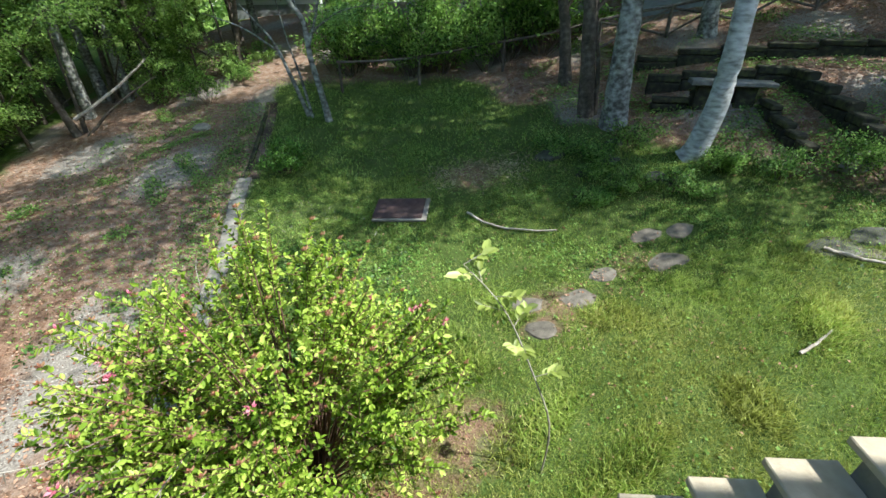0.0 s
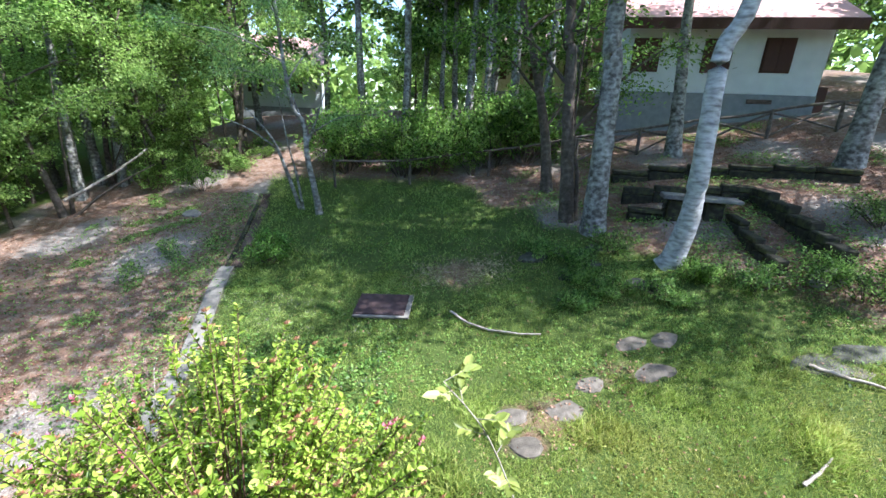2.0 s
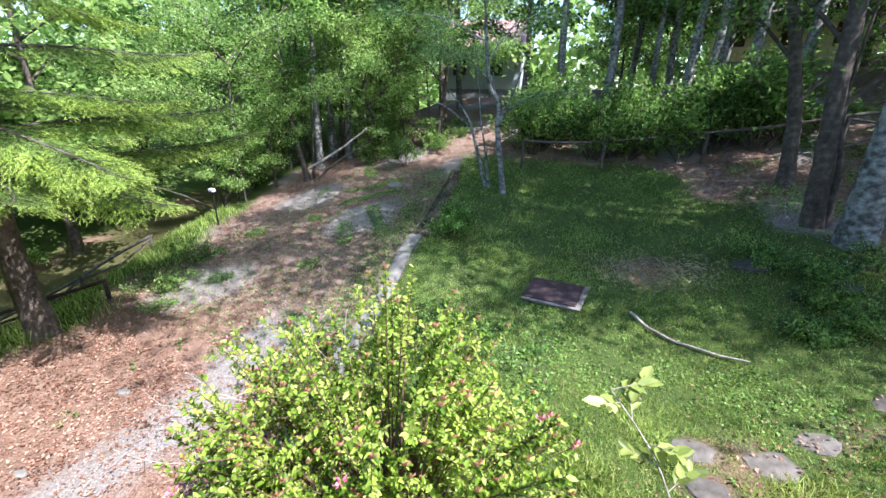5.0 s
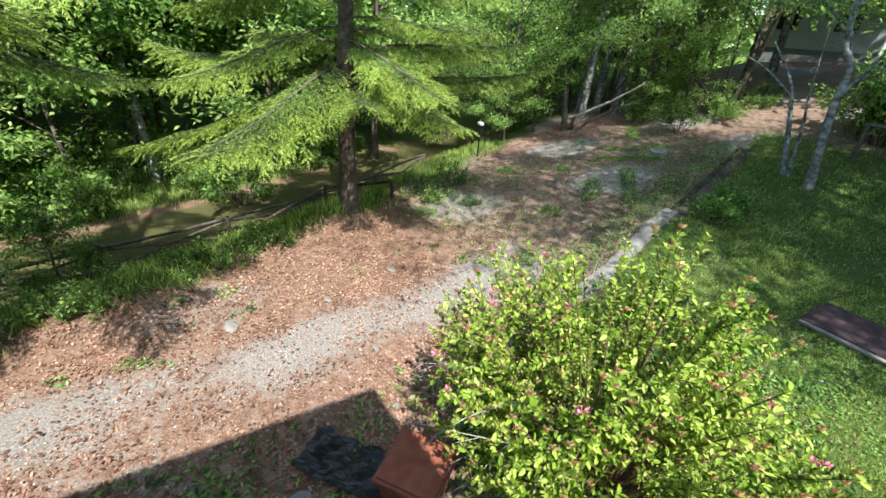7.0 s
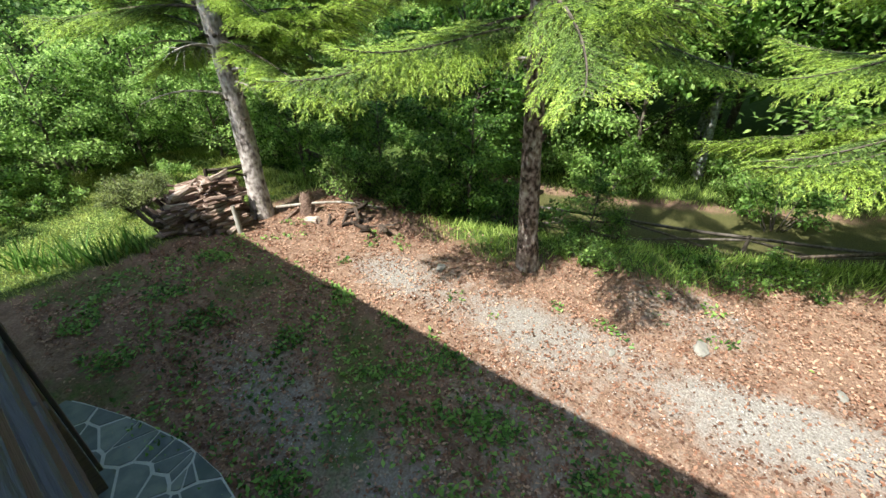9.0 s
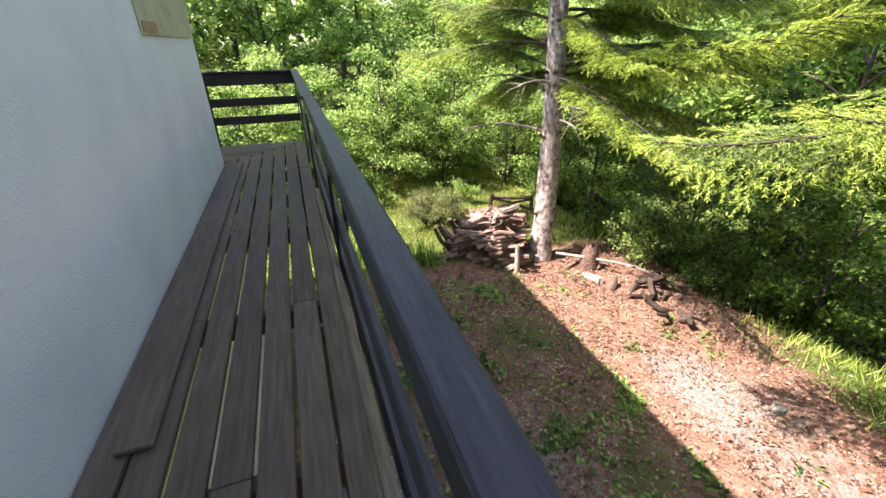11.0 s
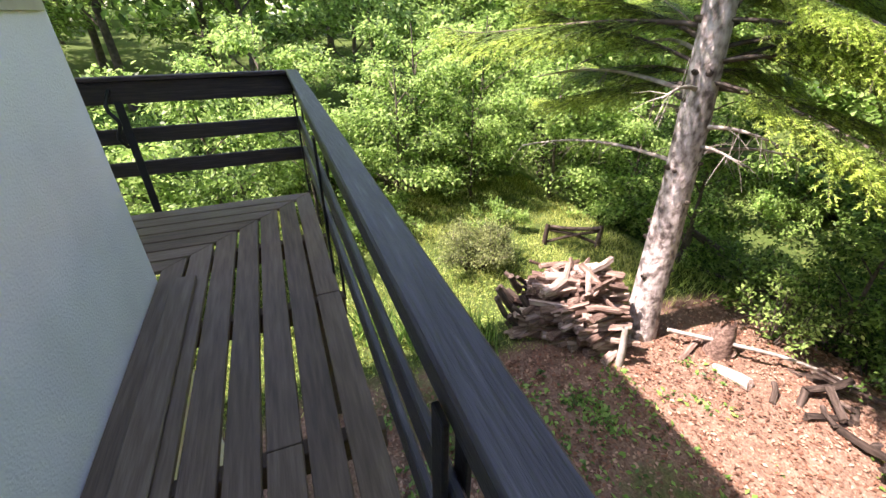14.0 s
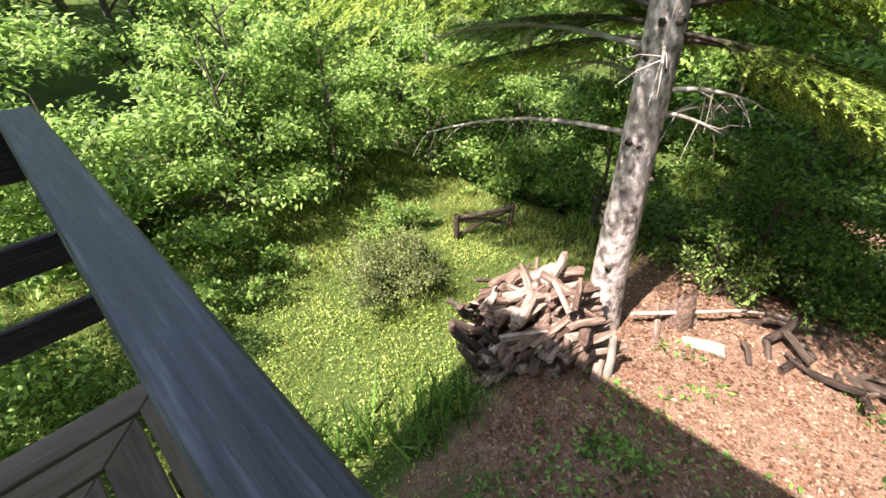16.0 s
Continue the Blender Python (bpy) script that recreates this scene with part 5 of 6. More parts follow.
for a, b in (((-9.95, 2.55, 0.55), (-10.4, 1.75, 0.5)), ((-10.4, 1.75, 0.5), (-11.1, 0.2, 0.4)), ((-9.95, 2.55, 0.55), (-10.1, 3.5, 0.45))):
    A, B = np.array(on(a[0], a[1], a[2])), np.array(on(b[0], b[1], b[2]))
    piece("rail", tubes_mesh("rail", [([A, (A + B) / 2, B], [0.04] * 3)], M_OLDLOG), low)
    piece("post", tubes_mesh("post", [([B - np.array([0, 0, b[2] + 0.25]), B - np.array([0, 0, 0.2]), B + np.array([0, 0, 0.05])], [0.05, 0.045, 0.04])], M_OLDLOG), low)

# lawn: plate, sticks, stones, kerb ----------------------------------------------------------
lid = thing("manhole_plate", on(-1.31, 7.58, 0.075), "flat reddish-brown steel cover plate on a concrete rim in the lawn", "cover", rot=(9.0, -2.5, -3))
piece("rim", box_mesh("rim", 1.2, 0.86, 0.05, M_CONCRETE, 0.01), lid, pose(0.05, -0.01, -0.03))
piece("plate", box_mesh("plate", 1.1, 0.76, 0.022, M_LID, 0.006), lid, pose(0, 0, 0.021), "rusty brown steel sheet")
for bx, by in ((-0.5, -0.33), (0.5, -0.33), (0.5, 0.33), (-0.5, 0.33)):
    piece("bolt", box_mesh("bolt", 0.03, 0.03, 0.012, M_STEEL, 0.003), lid, pose(bx, by, 0.043))


def stick(name, label, pts, r0, m=M_DEADWOOD):
    s = thing(name, (0, 0, 0), label, "stick")
    c = spline([on(x, y, dz) for x, y, dz in pts], 12)
    c[:, 2] += 0.012 * np.sin(np.arange(12) * 1.9)
    piece("wood", tubes_mesh("wood", [(c, r0 * (1 - 0.45 * np.linspace(0, 1, 12)))], m, sides=7, rough=0.1, rng=np.random.RandomState(2)), s)


stick("fallen_branch", "long pale bare branch lying on the lawn", [(0.19, 7.25, 0.07), (0.62, 6.82, 0.06), (1.17, 6.5, 0.05), (1.87, 6.26, 0.06)], 0.03)
stick("fallen_branch", "short pale stick lying in the grass", [(4.25, 3.2, 0.07), (4.5, 3.33, 0.07), (4.78, 3.5, 0.08)], 0.024)
stick("fallen_branch", "grey branch on the stone edge", [(5.5, 4.9, 0.06), (5.8, 4.65, 0.06), (6.3, 4.3, 0.06)], 0.035)
stick("fallen_branch", "dead leaning branch beside the drive", [(-12.3, 12.0, 0.6), (-11.4, 13.0, 1.1), (-10.6, 13.8, 1.7)], 0.06)


def tilt_of(at, r):
    """Lies with the slope of the ground, a little askew."""
    x, y = at[0], at[1]
    return math.degrees(math.atan((gz(x, y + 0.2) - gz(x, y - 0.2)) / 0.4)) + r.uniform(-3, 3), -math.degrees(math.atan((gz(x + 0.2, y) - gz(x - 0.2, y)) / 0.4)) + r.uniform(-3, 3)


def stone(at, sx, sy, sz, seed, label, group, material=M_STONE, name="stone"):
    r = np.random.RandomState(seed)
    bm = bmesh.new()
    bmesh.ops.create_icosphere(bm, subdivisions=2, radius=1)
    for v in bm.verts:
        n_ = noise.noise(v.co * 1.3 + Vector((seed, 0, 0)))
        v.co = v.co * (1 + 0.32 * n_)
        v.co.z = max(-0.7, min(0.62, v.co.z))
        v.co = Vector((v.co.x * sx, v.co.y * sy, v.co.z * sz))
    me = bpy.data.meshes.new(name)
    bm.to_mesh(me)
    bm.free()
    me.materials.append(material)
    ob = tagged(new(name, me), label, "stone", group)
    ob.matrix_world = pose(*at, *tilt_of(at, r), 0) @ pose(0, 0, 0, 0, 0, r.uniform(-30, 30))
    return ob


for i, (x, y, a, b) in enumerate(((1.15, 4.46, 0.28, 0.2), (1.93, 4.52, 0.34, 0.26), (2.42, 5.03, 0.26, 0.2), (3.4, 5.12, 0.42, 0.24), (3.33, 5.83, 0.34, 0.2), (3.85, 5.83, 0.36, 0.22), (1.29, 3.93, 0.26, 0.2), (5.83, 5.04, 0.34, 0.2), (6.11, 4.8, 0.3, 0.18))):
    stone(on(x, y, -0.004), a * 0.85, b * 0.9, 0.03, 200 + i, "flat worn grey stepping stone set in the grass", "stepping stones", M_STEPSTONE, "stepping_stone")
for i, (x, y, a, b, h) in enumerate(((5.7, 4.95, 0.5, 0.3, 0.14), (6.4, 5.1, 0.6, 0.3, 0.16), (7.2, 5.0, 0.55, 0.3, 0.16), (6.9, 4.3, 0.5, 0.3, 0.12))):
    stone(on(x, y, -0.02), a * 0.8, b * 0.8, h * 0.7, 230 + i, "long grey edging stone on the slope", "edging stones", M_BOULDER)
for i, (x, y, a, h) in enumerate(((2.14, 9.18, 0.42, 0.25), (2.85, 8.24, 0.36, 0.2), (4.06, 7.6, 0.3, 0.3), (2.64, 7.3, 0.3, 0.15), (3.6, 9.2, 0.28, 0.25), (4.35, 7.35, 0.22, 0.28), (3.35, 8.55, 0.3, 0.2))):
    stone(on(x, y, -0.02), a * 0.85, a * 0.6, h * 0.8, 260 + i, "mossy grey boulder among herbs at the trees", "boulders", M_BOULDER, "boulder")
for i, (x, y, a) in enumerate(((-5.32, -5.0, 0.14), (-5.95, -0.92, 0.17), (-6.6, 2.0, 0.12), (-5.15, -1.9, 0.07), (-4.6, 0.9, 0.08), (-6.1, 0.6, 0.1), (-3.5, 0.75, 0.07), (-8.4, 12.3, 0.4))):
    stone(on(x, y, 0.01), a, a * 0.6, a * 0.35, 290 + i, "pale flat stone on the drive", "drive stones", M_CONCRETE)

kerb = thing("kerb", (0, 0, 0), "weathered concrete kerb between drive and lawn, with a leaf-filled gutter", "kerb", kind="structure")
ky = 2.0
kk = 0
while ky < 14.0:
    y2 = ky + 1.0
    A, B = Vector(on(float(kerb_x(ky)), ky)), Vector(on(float(kerb_x(y2)), y2))
    d_ = B - A
    big = ky < 8.5
    me = box_mesh("kerbstone", 0.34 if big else 0.12, d_.length - 0.012, 0.2, M_CONCRETE if big else M_MOSSWALL, 0.012)
    piece("kerbstone", me, kerb, Matrix.Translation((A + B) / 2 + Vector((-0.1, 0, -0.15))) @ pose(0, 0, 0, math.degrees(math.atan2(d_.z, d_.xy.length)), 0, math.degrees(math.atan2(-d_.x, d_.y))))
    if not big:
        g_ = box_mesh("gutter", 0.26, d_.length - 0.004, 0.03, M_OLDLOG, 0.004)
        piece("gutter", g_, kerb, Matrix.Translation((A + B) / 2 + Vector((0.13, 0, 0.0))) @ pose(0, 0, 0, math.degrees(math.atan2(d_.z, d_.xy.length)), 0, math.degrees(math.atan2(-d_.x, d_.y))))
    ky = y2

# stone seat with low mossy walls -------------------------------------------------------------


def wall_run(name, label, pts, h, w, seed, cap=M_MOSSWALL):
    t = thing(name, (0, 0, 0), label, "low wall", "stone seat")
    r = np.random.RandomState(seed)
    for (x0, y0), (x1, y1) in zip(pts[:-1], pts[1:]):
        L_ = math.hypot(x1 - x0, y1 - y0)
        n_ = max(2, int(L_ / 0.75))
        for i in range(n_):
            u = (i + 0.5) / n_
            x, y = x0 + (x1 - x0) * u, y0 + (y1 - y0) * u
            for c, (zz, hh) in enumerate(((-0.25, h * 0.55 + 0.25), (h * 0.55 + 0.004, h * 0.45))):
                me = box_mesh("block", L_ / n_ - 0.012, w * r.uniform(0.9, 1.06), hh * r.uniform(0.94, 1.0), cap, 0.025, 0.007, r)
                piece("block", me, t, pose(x, y, gz(x, y) + zz, 0, 0, math.degrees(math.atan2(y1 - y0, x1 - x0))))


wall_run("seat_wall", "dark mossy low stone wall bent round a seat", [(5.05, 11.65), (8.15, 10.7), (7.92, 8.25), (7.66, 7.1)], 0.42, 0.3, 1)
wall_run("seat_wall", "dark mossy inner kerb of the stone seat", [(4.85, 10.6), (6.5, 10.2)], 0.3, 0.3, 2)
wall_run("seat_wall", "dark mossy inner kerb of the stone seat", [(7.07, 9.8), (6.77, 8.2), (6.66, 7.3)], 0.28, 0.25, 3)
wall_run("terrace_wall", "mossy low terrace wall on the slope", [(5.3, 13.4), (7.4, 12.9), (9.4, 12.0), (11.0, 11.0)], 0.32, 0.4, 4)
slab = thing("stone_table", on(6.4, 10.1), "low grey stone slab table on a stone foot", "table", rot=(0, 0, -17))
piece("top", box_mesh("top", 1.75, 0.62, 0.1, M_STONE, 0.02, 0.02, np.random.RandomState(3)), slab, pose(0, 0, 0.48))
piece("foot", box_mesh("foot", 0.4, 0.35, 0.6, M_MOSSWALL, 0.02), slab, pose(0.35, 0, -0.12))
piece("foot", box_mesh("foot", 0.4, 0.35, 0.6, M_MOSSWALL, 0.02), slab, pose(-0.5, 0, -0.12))
stone((7.2, 6.85, gz(7.2, 6.85) + 0.15), 0.35, 0.25, 0.2, 401, "pale grey block at the end of the seat wall", "boulders", M_STONE, "boulder")

# front steps ----------------------------------------------------------------------------------
steps = thing("stone_steps", (0, 0, 0), "tan stone steps on concrete risers beside the balcony", "steps")
for i in range(-11, 4):
    z = 2.20 + 0.18 * i
    x = 1.28 + 0.30 * i
    if z < 0.15:
        continue
    base = max(-0.3, gz(max(x, -1), 0) - 0.2)
    tr = box_mesh("tread", 0.335, 0.95, 0.045, M_STEP, 0.006)
    if i >= -1:
        piece("tread", tr, steps, pose(x + 0.1675, 0.09, z - 0.045))
        piece("riser", box_mesh("riser", 0.295, 0.86, z - 0.05 - base, M_CONCRETE, 0.006), steps, pose(x + 0.1875, 0.07, base))

# patio flags under the balcony ------------------------------------------------------------------
patio = thing("flagstone_patio", (0, 0, 0), "crazy-paved blue-grey flagstones with pale mortar joints under the balcony", "paving", kind="structure")
pzz = gz(-0.5, -5.4) + 0.03
poly = [(-0.10, -7.3), (-0.45, -6.55), (-0.75, -5.75), (-0.93, -5.06), (-0.98, -4.43), (-0.93, -4.0), (0.68, -3.6), (0.68, -7.3)]
bm = bmesh.new()
bm.faces.new([bm.verts.new((x, y, pzz)) for x, y in poly])
ret = bmesh.ops.extrude_face_region(bm, geom=list(bm.faces))
for v in ret["geom"]:
    if isinstance(v, bmesh.types.BMVert):
        v.co.z -= 0.25
bmesh.ops.recalc_face_normals(bm, faces=bm.faces)
me = bpy.data.meshes.new("mortar_bed")
bm.to_mesh(me)
bm.free()
me.materials.append(M_MORTAR)
piece("mortar_bed", me, patio)


def cells(poly, n, seed):
    """Convex Voronoi cells of random sites, clipped to a convex outline."""
    r = np.random.RandomState(seed)
    xs, ys = [p[0] for p in poly], [p[1] for p in poly]
    sites = [(r.uniform(min(xs), max(xs)), r.uniform(min(ys), max(ys))) for _ in range(n)]
    out = []
    for i, s in enumerate(sites):
        c = list(poly)
        for j, q in enumerate(sites):
            if i == j or not c:
                continue
            mx, my, nx_, ny_ = (s[0] + q[0]) / 2, (s[1] + q[1]) / 2, q[0] - s[0], q[1] - s[1]
            d = [(p[0] - mx) * nx_ + (p[1] - my) * ny_ for p in c]
            nc = []
            for k in range(len(c)):
                a, b, da, db = c[k], c[(k + 1) % len(c)], d[k], d[(k + 1) % len(c)]
                if da <= 0:
                    nc.append(a)
                if da * db < 0:
                    u = da / (da - db)
                    nc.append((a[0] + (b[0] - a[0]) * u, a[1] + (b[1] - a[1]) * u))
            c = nc
        if len(c) > 2:
            out.append(c)
    return out


for c in cells(poly, 56, 6):
    cx, cy = sum(p[0] for p in c) / len(c), sum(p[1] for p in c) / len(c)
    top = [(cx + (p[0] - cx) * (1 - 0.022 / max(0.05, math.hypot(p[0] - cx, p[1] - cy))), cy + (p[1] - cy) * (1 - 0.022 / max(0.05, math.hypot(p[0] - cx, p[1] - cy)))) for p in c]
    k = len(top)
    V = [(x, y, pzz - 0.01) for x, y in top] + [(x, y, pzz + 0.008) for x, y in top]
    F = [tuple(range(k, 2 * k))] + [(j, (j + 1) % k, k + (j + 1) % k, k + j) for j in range(k)]
    piece("flagstone", mesh_of("flagstone", V, F, M_FLAG), patio)

# planter, sheet, white block at the balcony's foot --------------------------------------------------
planter = thing("terracotta_planter", on(-2.4, 0.5, 0.0), "square terracotta planter half hidden by the bush", "planter", rot=(0, 0, 38))
pw = 0.62
bm = bmesh.new()
for (w0, z0), (w1, z1) in zip([(0.24, 0.0), (0.30, 0.38), (0.33, 0.38), (0.33, 0.44), (0.27, 0.44)], [(0.30, 0.38), (0.33, 0.38), (0.33, 0.44), (0.27, 0.44), (0.25, 0.36)]):
    for s in range(4):
        c_ = [(-1, -1), (1, -1), (1, 1), (-1, 1)]
        a, b = c_[s], c_[(s + 1) % 4]
        bm.faces.new([bm.verts.new(p) for p in ((a[0] * w0, a[1] * w0, z0), (b[0] * w0, b[1] * w0, z0), (b[0] * w1, b[1] * w1, z1), (a[0] * w1, a[1] * w1, z1))])
bm.faces.new([bm.verts.new((x * 0.25, y * 0.25, 0.36)) for x, y in ((-1, -1), (1, -1), (1, 1), (-1, 1))])
bmesh.ops.remove_doubles(bm, verts=bm.verts, dist=0.001)
me = bpy.data.meshes.new("box")
bm.to_mesh(me)
bm.free()
me.materials.append(M_TERRA)
piece("box", me, planter)
piece("tile", box_mesh("tile", 0.60, 0.60, 0.03, M_TERRA, 0.006), planter, pose(0, 0, 0.442), "flat terracotta cover tile")
sheet = thing("black_sheet", on(-2.8, 0.1, 0.0), "crumpled black plastic sheet on the ground", "plastic sheet", rot=(0, 0, 40))
n_ = 16
V = [((i / n_ - 0.5) * 1.5 + 0.012 * math.sin(j * 2.1), (j / n_ - 0.5) * 0.55 + 0.012 * math.sin(i * 1.7), 0.05 + 0.06 * noise.noise(Vector((i * 0.45, j * 0.5, 3))) + 0.02 * math.sin(i * 2.3 + j)) for j in range(n_ + 1) for i in range(n_ + 1)]
F = [(j * (n_ + 1) + i, j * (n_ + 1) + i + 1, (j + 1) * (n_ + 1) + i + 1, (j + 1) * (n_ + 1) + i) for j in range(n_) for i in range(n_)]
piece("sheet", mesh_of("sheet", V, F, M_BLACK), sheet)
stone(on(-2.62, -0.62, 0.05), 0.26, 0.16, 0.12, 411, "pale white stone block in the shade", "foot stones", M_CONCRETE)

# irises ------------------------------------------------------------------------------------------
for i, (x, y) in enumerate(((-1.15, -10.5), (-1.55, -10.35), (-2.1, -10.2), (-1.8, -10.0), (-2.35, -9.95), (-0.8, -10.8))):
    r = np.random.RandomState(500 + i)
    ir = thing("iris_clump", on(x, y), "clump of upright sword-shaped iris leaves", "plant", "irises along the lawn edge")
    n_ = 34
    P = np.stack([r.normal(0, 0.13, n_), r.normal(0, 0.13, n_), np.zeros(n_)], 1)
    D = np.stack([r.normal(0, 0.28, n_), r.normal(0, 0.28, n_), np.ones(n_)], 1)
    piece("foliage", leaves_mesh("foliage", P, D, r.uniform(0.35, 0.6, n_), M_CLOVER, r, width=0.07, shape="blade", flat=2.0), ir)

# garden tap by the drive and red thing far off ------------------------------------------------------
tap = thing("garden_tap", on(-11.9, 7.5), "thin standpipe with a white box on top beside the drive", "tap")
piece("pipe", tubes_mesh("pipe", [([(0, 0, -0.1), (0, 0, 0.6), (0, 0, 1.1)], [0.025] * 3)], M_STEEL), tap)
piece("box", box_mesh("box", 0.2, 0.12, 0.09, M_WHITE, 0.01), tap, pose(0, 0, 1.1))

# houses beyond ----------------------------------------------------------------------------------------


def far_house(name, label, A, B, depth, z_ground, z_plinth, z_top, roof_h, windows, wall_m, roof_m, over=0.5):
    """A house whose front runs from A to B; windows: (along, width, sill, head)."""
    ax, ay = A
    L_ = math.hypot(B[0] - ax, B[1] - ay)
    h = thing(name, (ax, ay, 0), label, "house", rot=(0, 0, math.degrees(math.atan2(B[1] - ay, B[0] - ax))))
    piece("plinth", box_mesh("plinth", L_, depth, z_plinth - z_ground + 1.0, M_PLINTH, 0.02), h, pose(L_ / 2, depth / 2, z_ground - 1.0))
    piece("wall", box_mesh("wall", L_ - 0.03, depth - 0.03, z_top - z_plinth, wall_m, 0.02), h, pose(L_ / 2, depth / 2, z_plinth + 0.002))
    rv = []
    for x in (-over, L_ + over):
        rv += [(x, -over * 1.6, z_top - 0.12), (x, depth / 2, z_top + roof_h), (x, depth + over, z_top - 0.12), (x, depth + over, z_top + 0.1), (x, depth / 2, z_top + roof_h + 0.22), (x, -over * 1.6, z_top + 0.1)]
    rf = [(0, 1, 4, 5), (1, 2, 3, 4), (6, 11, 10, 7), (7, 10, 9, 8), (0, 6, 7, 1), (1, 7, 8, 2), (5, 4, 10, 11), (4, 3, 9, 10), (0, 5, 11, 6), (2, 8, 9, 3)]
    piece("roof", mesh_of("roof", rv, rf, roof_m), h)
    piece("fascia", box_mesh("fascia", L_ + 2 * over, 0.05, 0.38, M_SHUTTER, 0.004), h, pose(L_ / 2, -over * 1.6 - 0.03, z_top - 0.30))
    for u, w, s, t in windows:
        win = piece("window", box_mesh("window", w + 0.1, 0.06, t - s + 0.1, M_SHUTTER, 0.005), h, pose(u, -0.0, s - 0.05))
        for sg in (-1, 1):
            piece("shutter", box_mesh("shutter", w / 2 - 0.01, 0.035, t - s, M_SHUTTER, 0.006), win, pose(sg * w / 4, -0.05, 0.05), "closed brown shutter")
    return h


fh = far_house("white_house", "white rendered house with brown shutters on a grey plinth", (6.9, 18.3), (14.1, 17.2), 7.0, 4.2, 5.45, 7.95, 2.2,
               [(0.75, 0.95, 6.25, 7.4), (3.4, 0.95, 6.25, 7.4), (5.55, 0.95, 6.3, 7.45)], M_FARWHITE, M_FARROOF)
piece("vent", box_mesh("vent", 0.9, 0.06, 0.16, M_OLDLOG, 0.01), fh, pose(5.3, -0.02, 5.1))
piece("corner_board", box_mesh("corner_board", 0.5, 0.3, 2.2, M_SHUTTER, 0.01), fh, pose(7.5, 0.4, 3.6))
far_house("blue_white_house", "pale blue-white house half hidden behind trees", (-15.5, 30.0), (-10.0, 31.5), 6.0, 3.4, 4.2, 7.0, 2.0, [(1.2, 0.9, 5.2, 6.4), (3.9, 0.9, 5.2, 6.4)], M_FARWHITE, M_FARROOF)
far_house("beige_house", "beige house far behind the trees", (2.0, 38.0), (11.0, 37.0), 7.0, 5.2, 6.2, 9.0, 2.2, [(1.5, 1.0, 7.2, 8.5), (4.5, 1.0, 7.2, 8.5), (7.3, 1.0, 7.2, 8.5)], M_PLAQUE, M_FARROOF)


def parked_car(at, turn):
    """A small saloon: pressed body, glazed cabin, four wheels with rims, tail lights."""
    car = thing("parked_car", at, "silver-white parked car with red lights far off beyond the trees", "car", rot=(0, 0, turn))

    def shell(name, rings, material, label=""):
        """A closed skin over cross-sections (x, half width, bottom, top)."""
        V, F = [], []
        for x, w, lo, hi in rings:
            V += [(x, -w, lo), (x, w, lo), (x, w, lo + 0.6 * (hi - lo)), (x, 0.8 * w, hi), (x, -0.8 * w, hi), (x, -w, lo + 0.6 * (hi - lo))]
        n = len(rings)
        for i in range(n - 1):
            for j in range(6):
                k = (j + 1) % 6
                F.append((i * 6 + j, i * 6 + k, (i + 1) * 6 + k, (i + 1) * 6 + j))
        F += [tuple(range(6))[::-1], tuple((n - 1) * 6 + j for j in range(6))]
        return piece(name, mesh_of(name, V, F, material), car, None, label)

    shell("body", [(-2.1, 0.72, 0.35, 0.8), (-1.9, 0.82, 0.28, 0.9), (-0.6, 0.84, 0.25, 0.95), (0.9, 0.84, 0.25, 0.93), (1.8, 0.8, 0.28, 0.8), (2.1, 0.68, 0.36, 0.66)], M_WHITE)
    shell("cabin", [(-1.55, 0.7, 0.9, 0.95), (-0.95, 0.7, 0.9, 1.4), (0.25, 0.7, 0.9, 1.42), (1.05, 0.72, 0.88, 0.93)], M_BLACK, "dark glazed cabin")
    piece("roof", box_mesh("roof", 1.25, 1.1, 0.05, M_WHITE, 0.02), car, pose(-0.35, 0, 1.4))
    for x in (-1.3, 1.3):
        for y in (-0.78, 0.78):
            wheel = piece("wheel", tubes_mesh("wheel", [([(x, y - 0.09, 0.3), (x, y, 0.3), (x, y + 0.09, 0.3)], [0.29, 0.31, 0.29])], M_BLACK, sides=16), car)
            piece("rim", tubes_mesh("rim", [([(x, y - 0.1, 0.3), (x, y, 0.3), (x, y + 0.1, 0.3)], [0.17, 0.19, 0.17])], M_STEEL, sides=12), wheel)
    for y in (-0.6, 0.6):
        piece("tail_light", box_mesh("tail_light", 0.06, 0.26, 0.2, M_REDPAINT, 0.02), car, pose(-2.1, y, 0.58), "red tail light")
    return car


parked_car(on(-36.0, 18.0), 60)

# grass, herbs and fallen leaves ------------------------------------------------------------------------
rg = np.random.RandomState(900)


def scatter(n, x0, x1, y0, y1, weight):
    """Random places on the ground, kept in proportion to weight(x, y)."""
    x, y = rg.uniform(x0, x1, n), rg.uniform(y0, y1, n)
    k = rg.uniform(0, 1, n) < weight(x, y)
    x, y = x[k], y[k]
    return np.stack([x, y, ground_z(x, y)], 1)


def clumpy(x, y):
    return np.clip(0.55 + 0.45 * np.sin(2.1 * x + 1.7 * np.sin(1.3 * y)) * np.sin(1.8 * y + 1.1 * np.sin(1.6 * x)), 0.08, 1)


STONES = ((1.15, 4.46), (1.93, 4.52), (2.42, 5.03), (3.4, 5.12), (3.33, 5.83), (3.85, 5.83), (1.29, 3.93))


def w_grass(x, y):
    w = zones(x, y)[0] * clumpy(x, y)
    for a, b in STONES:
        w = w * (((x - a) / 0.32) ** 2 + ((y - b) / 0.22) ** 2 > 1)
    return w


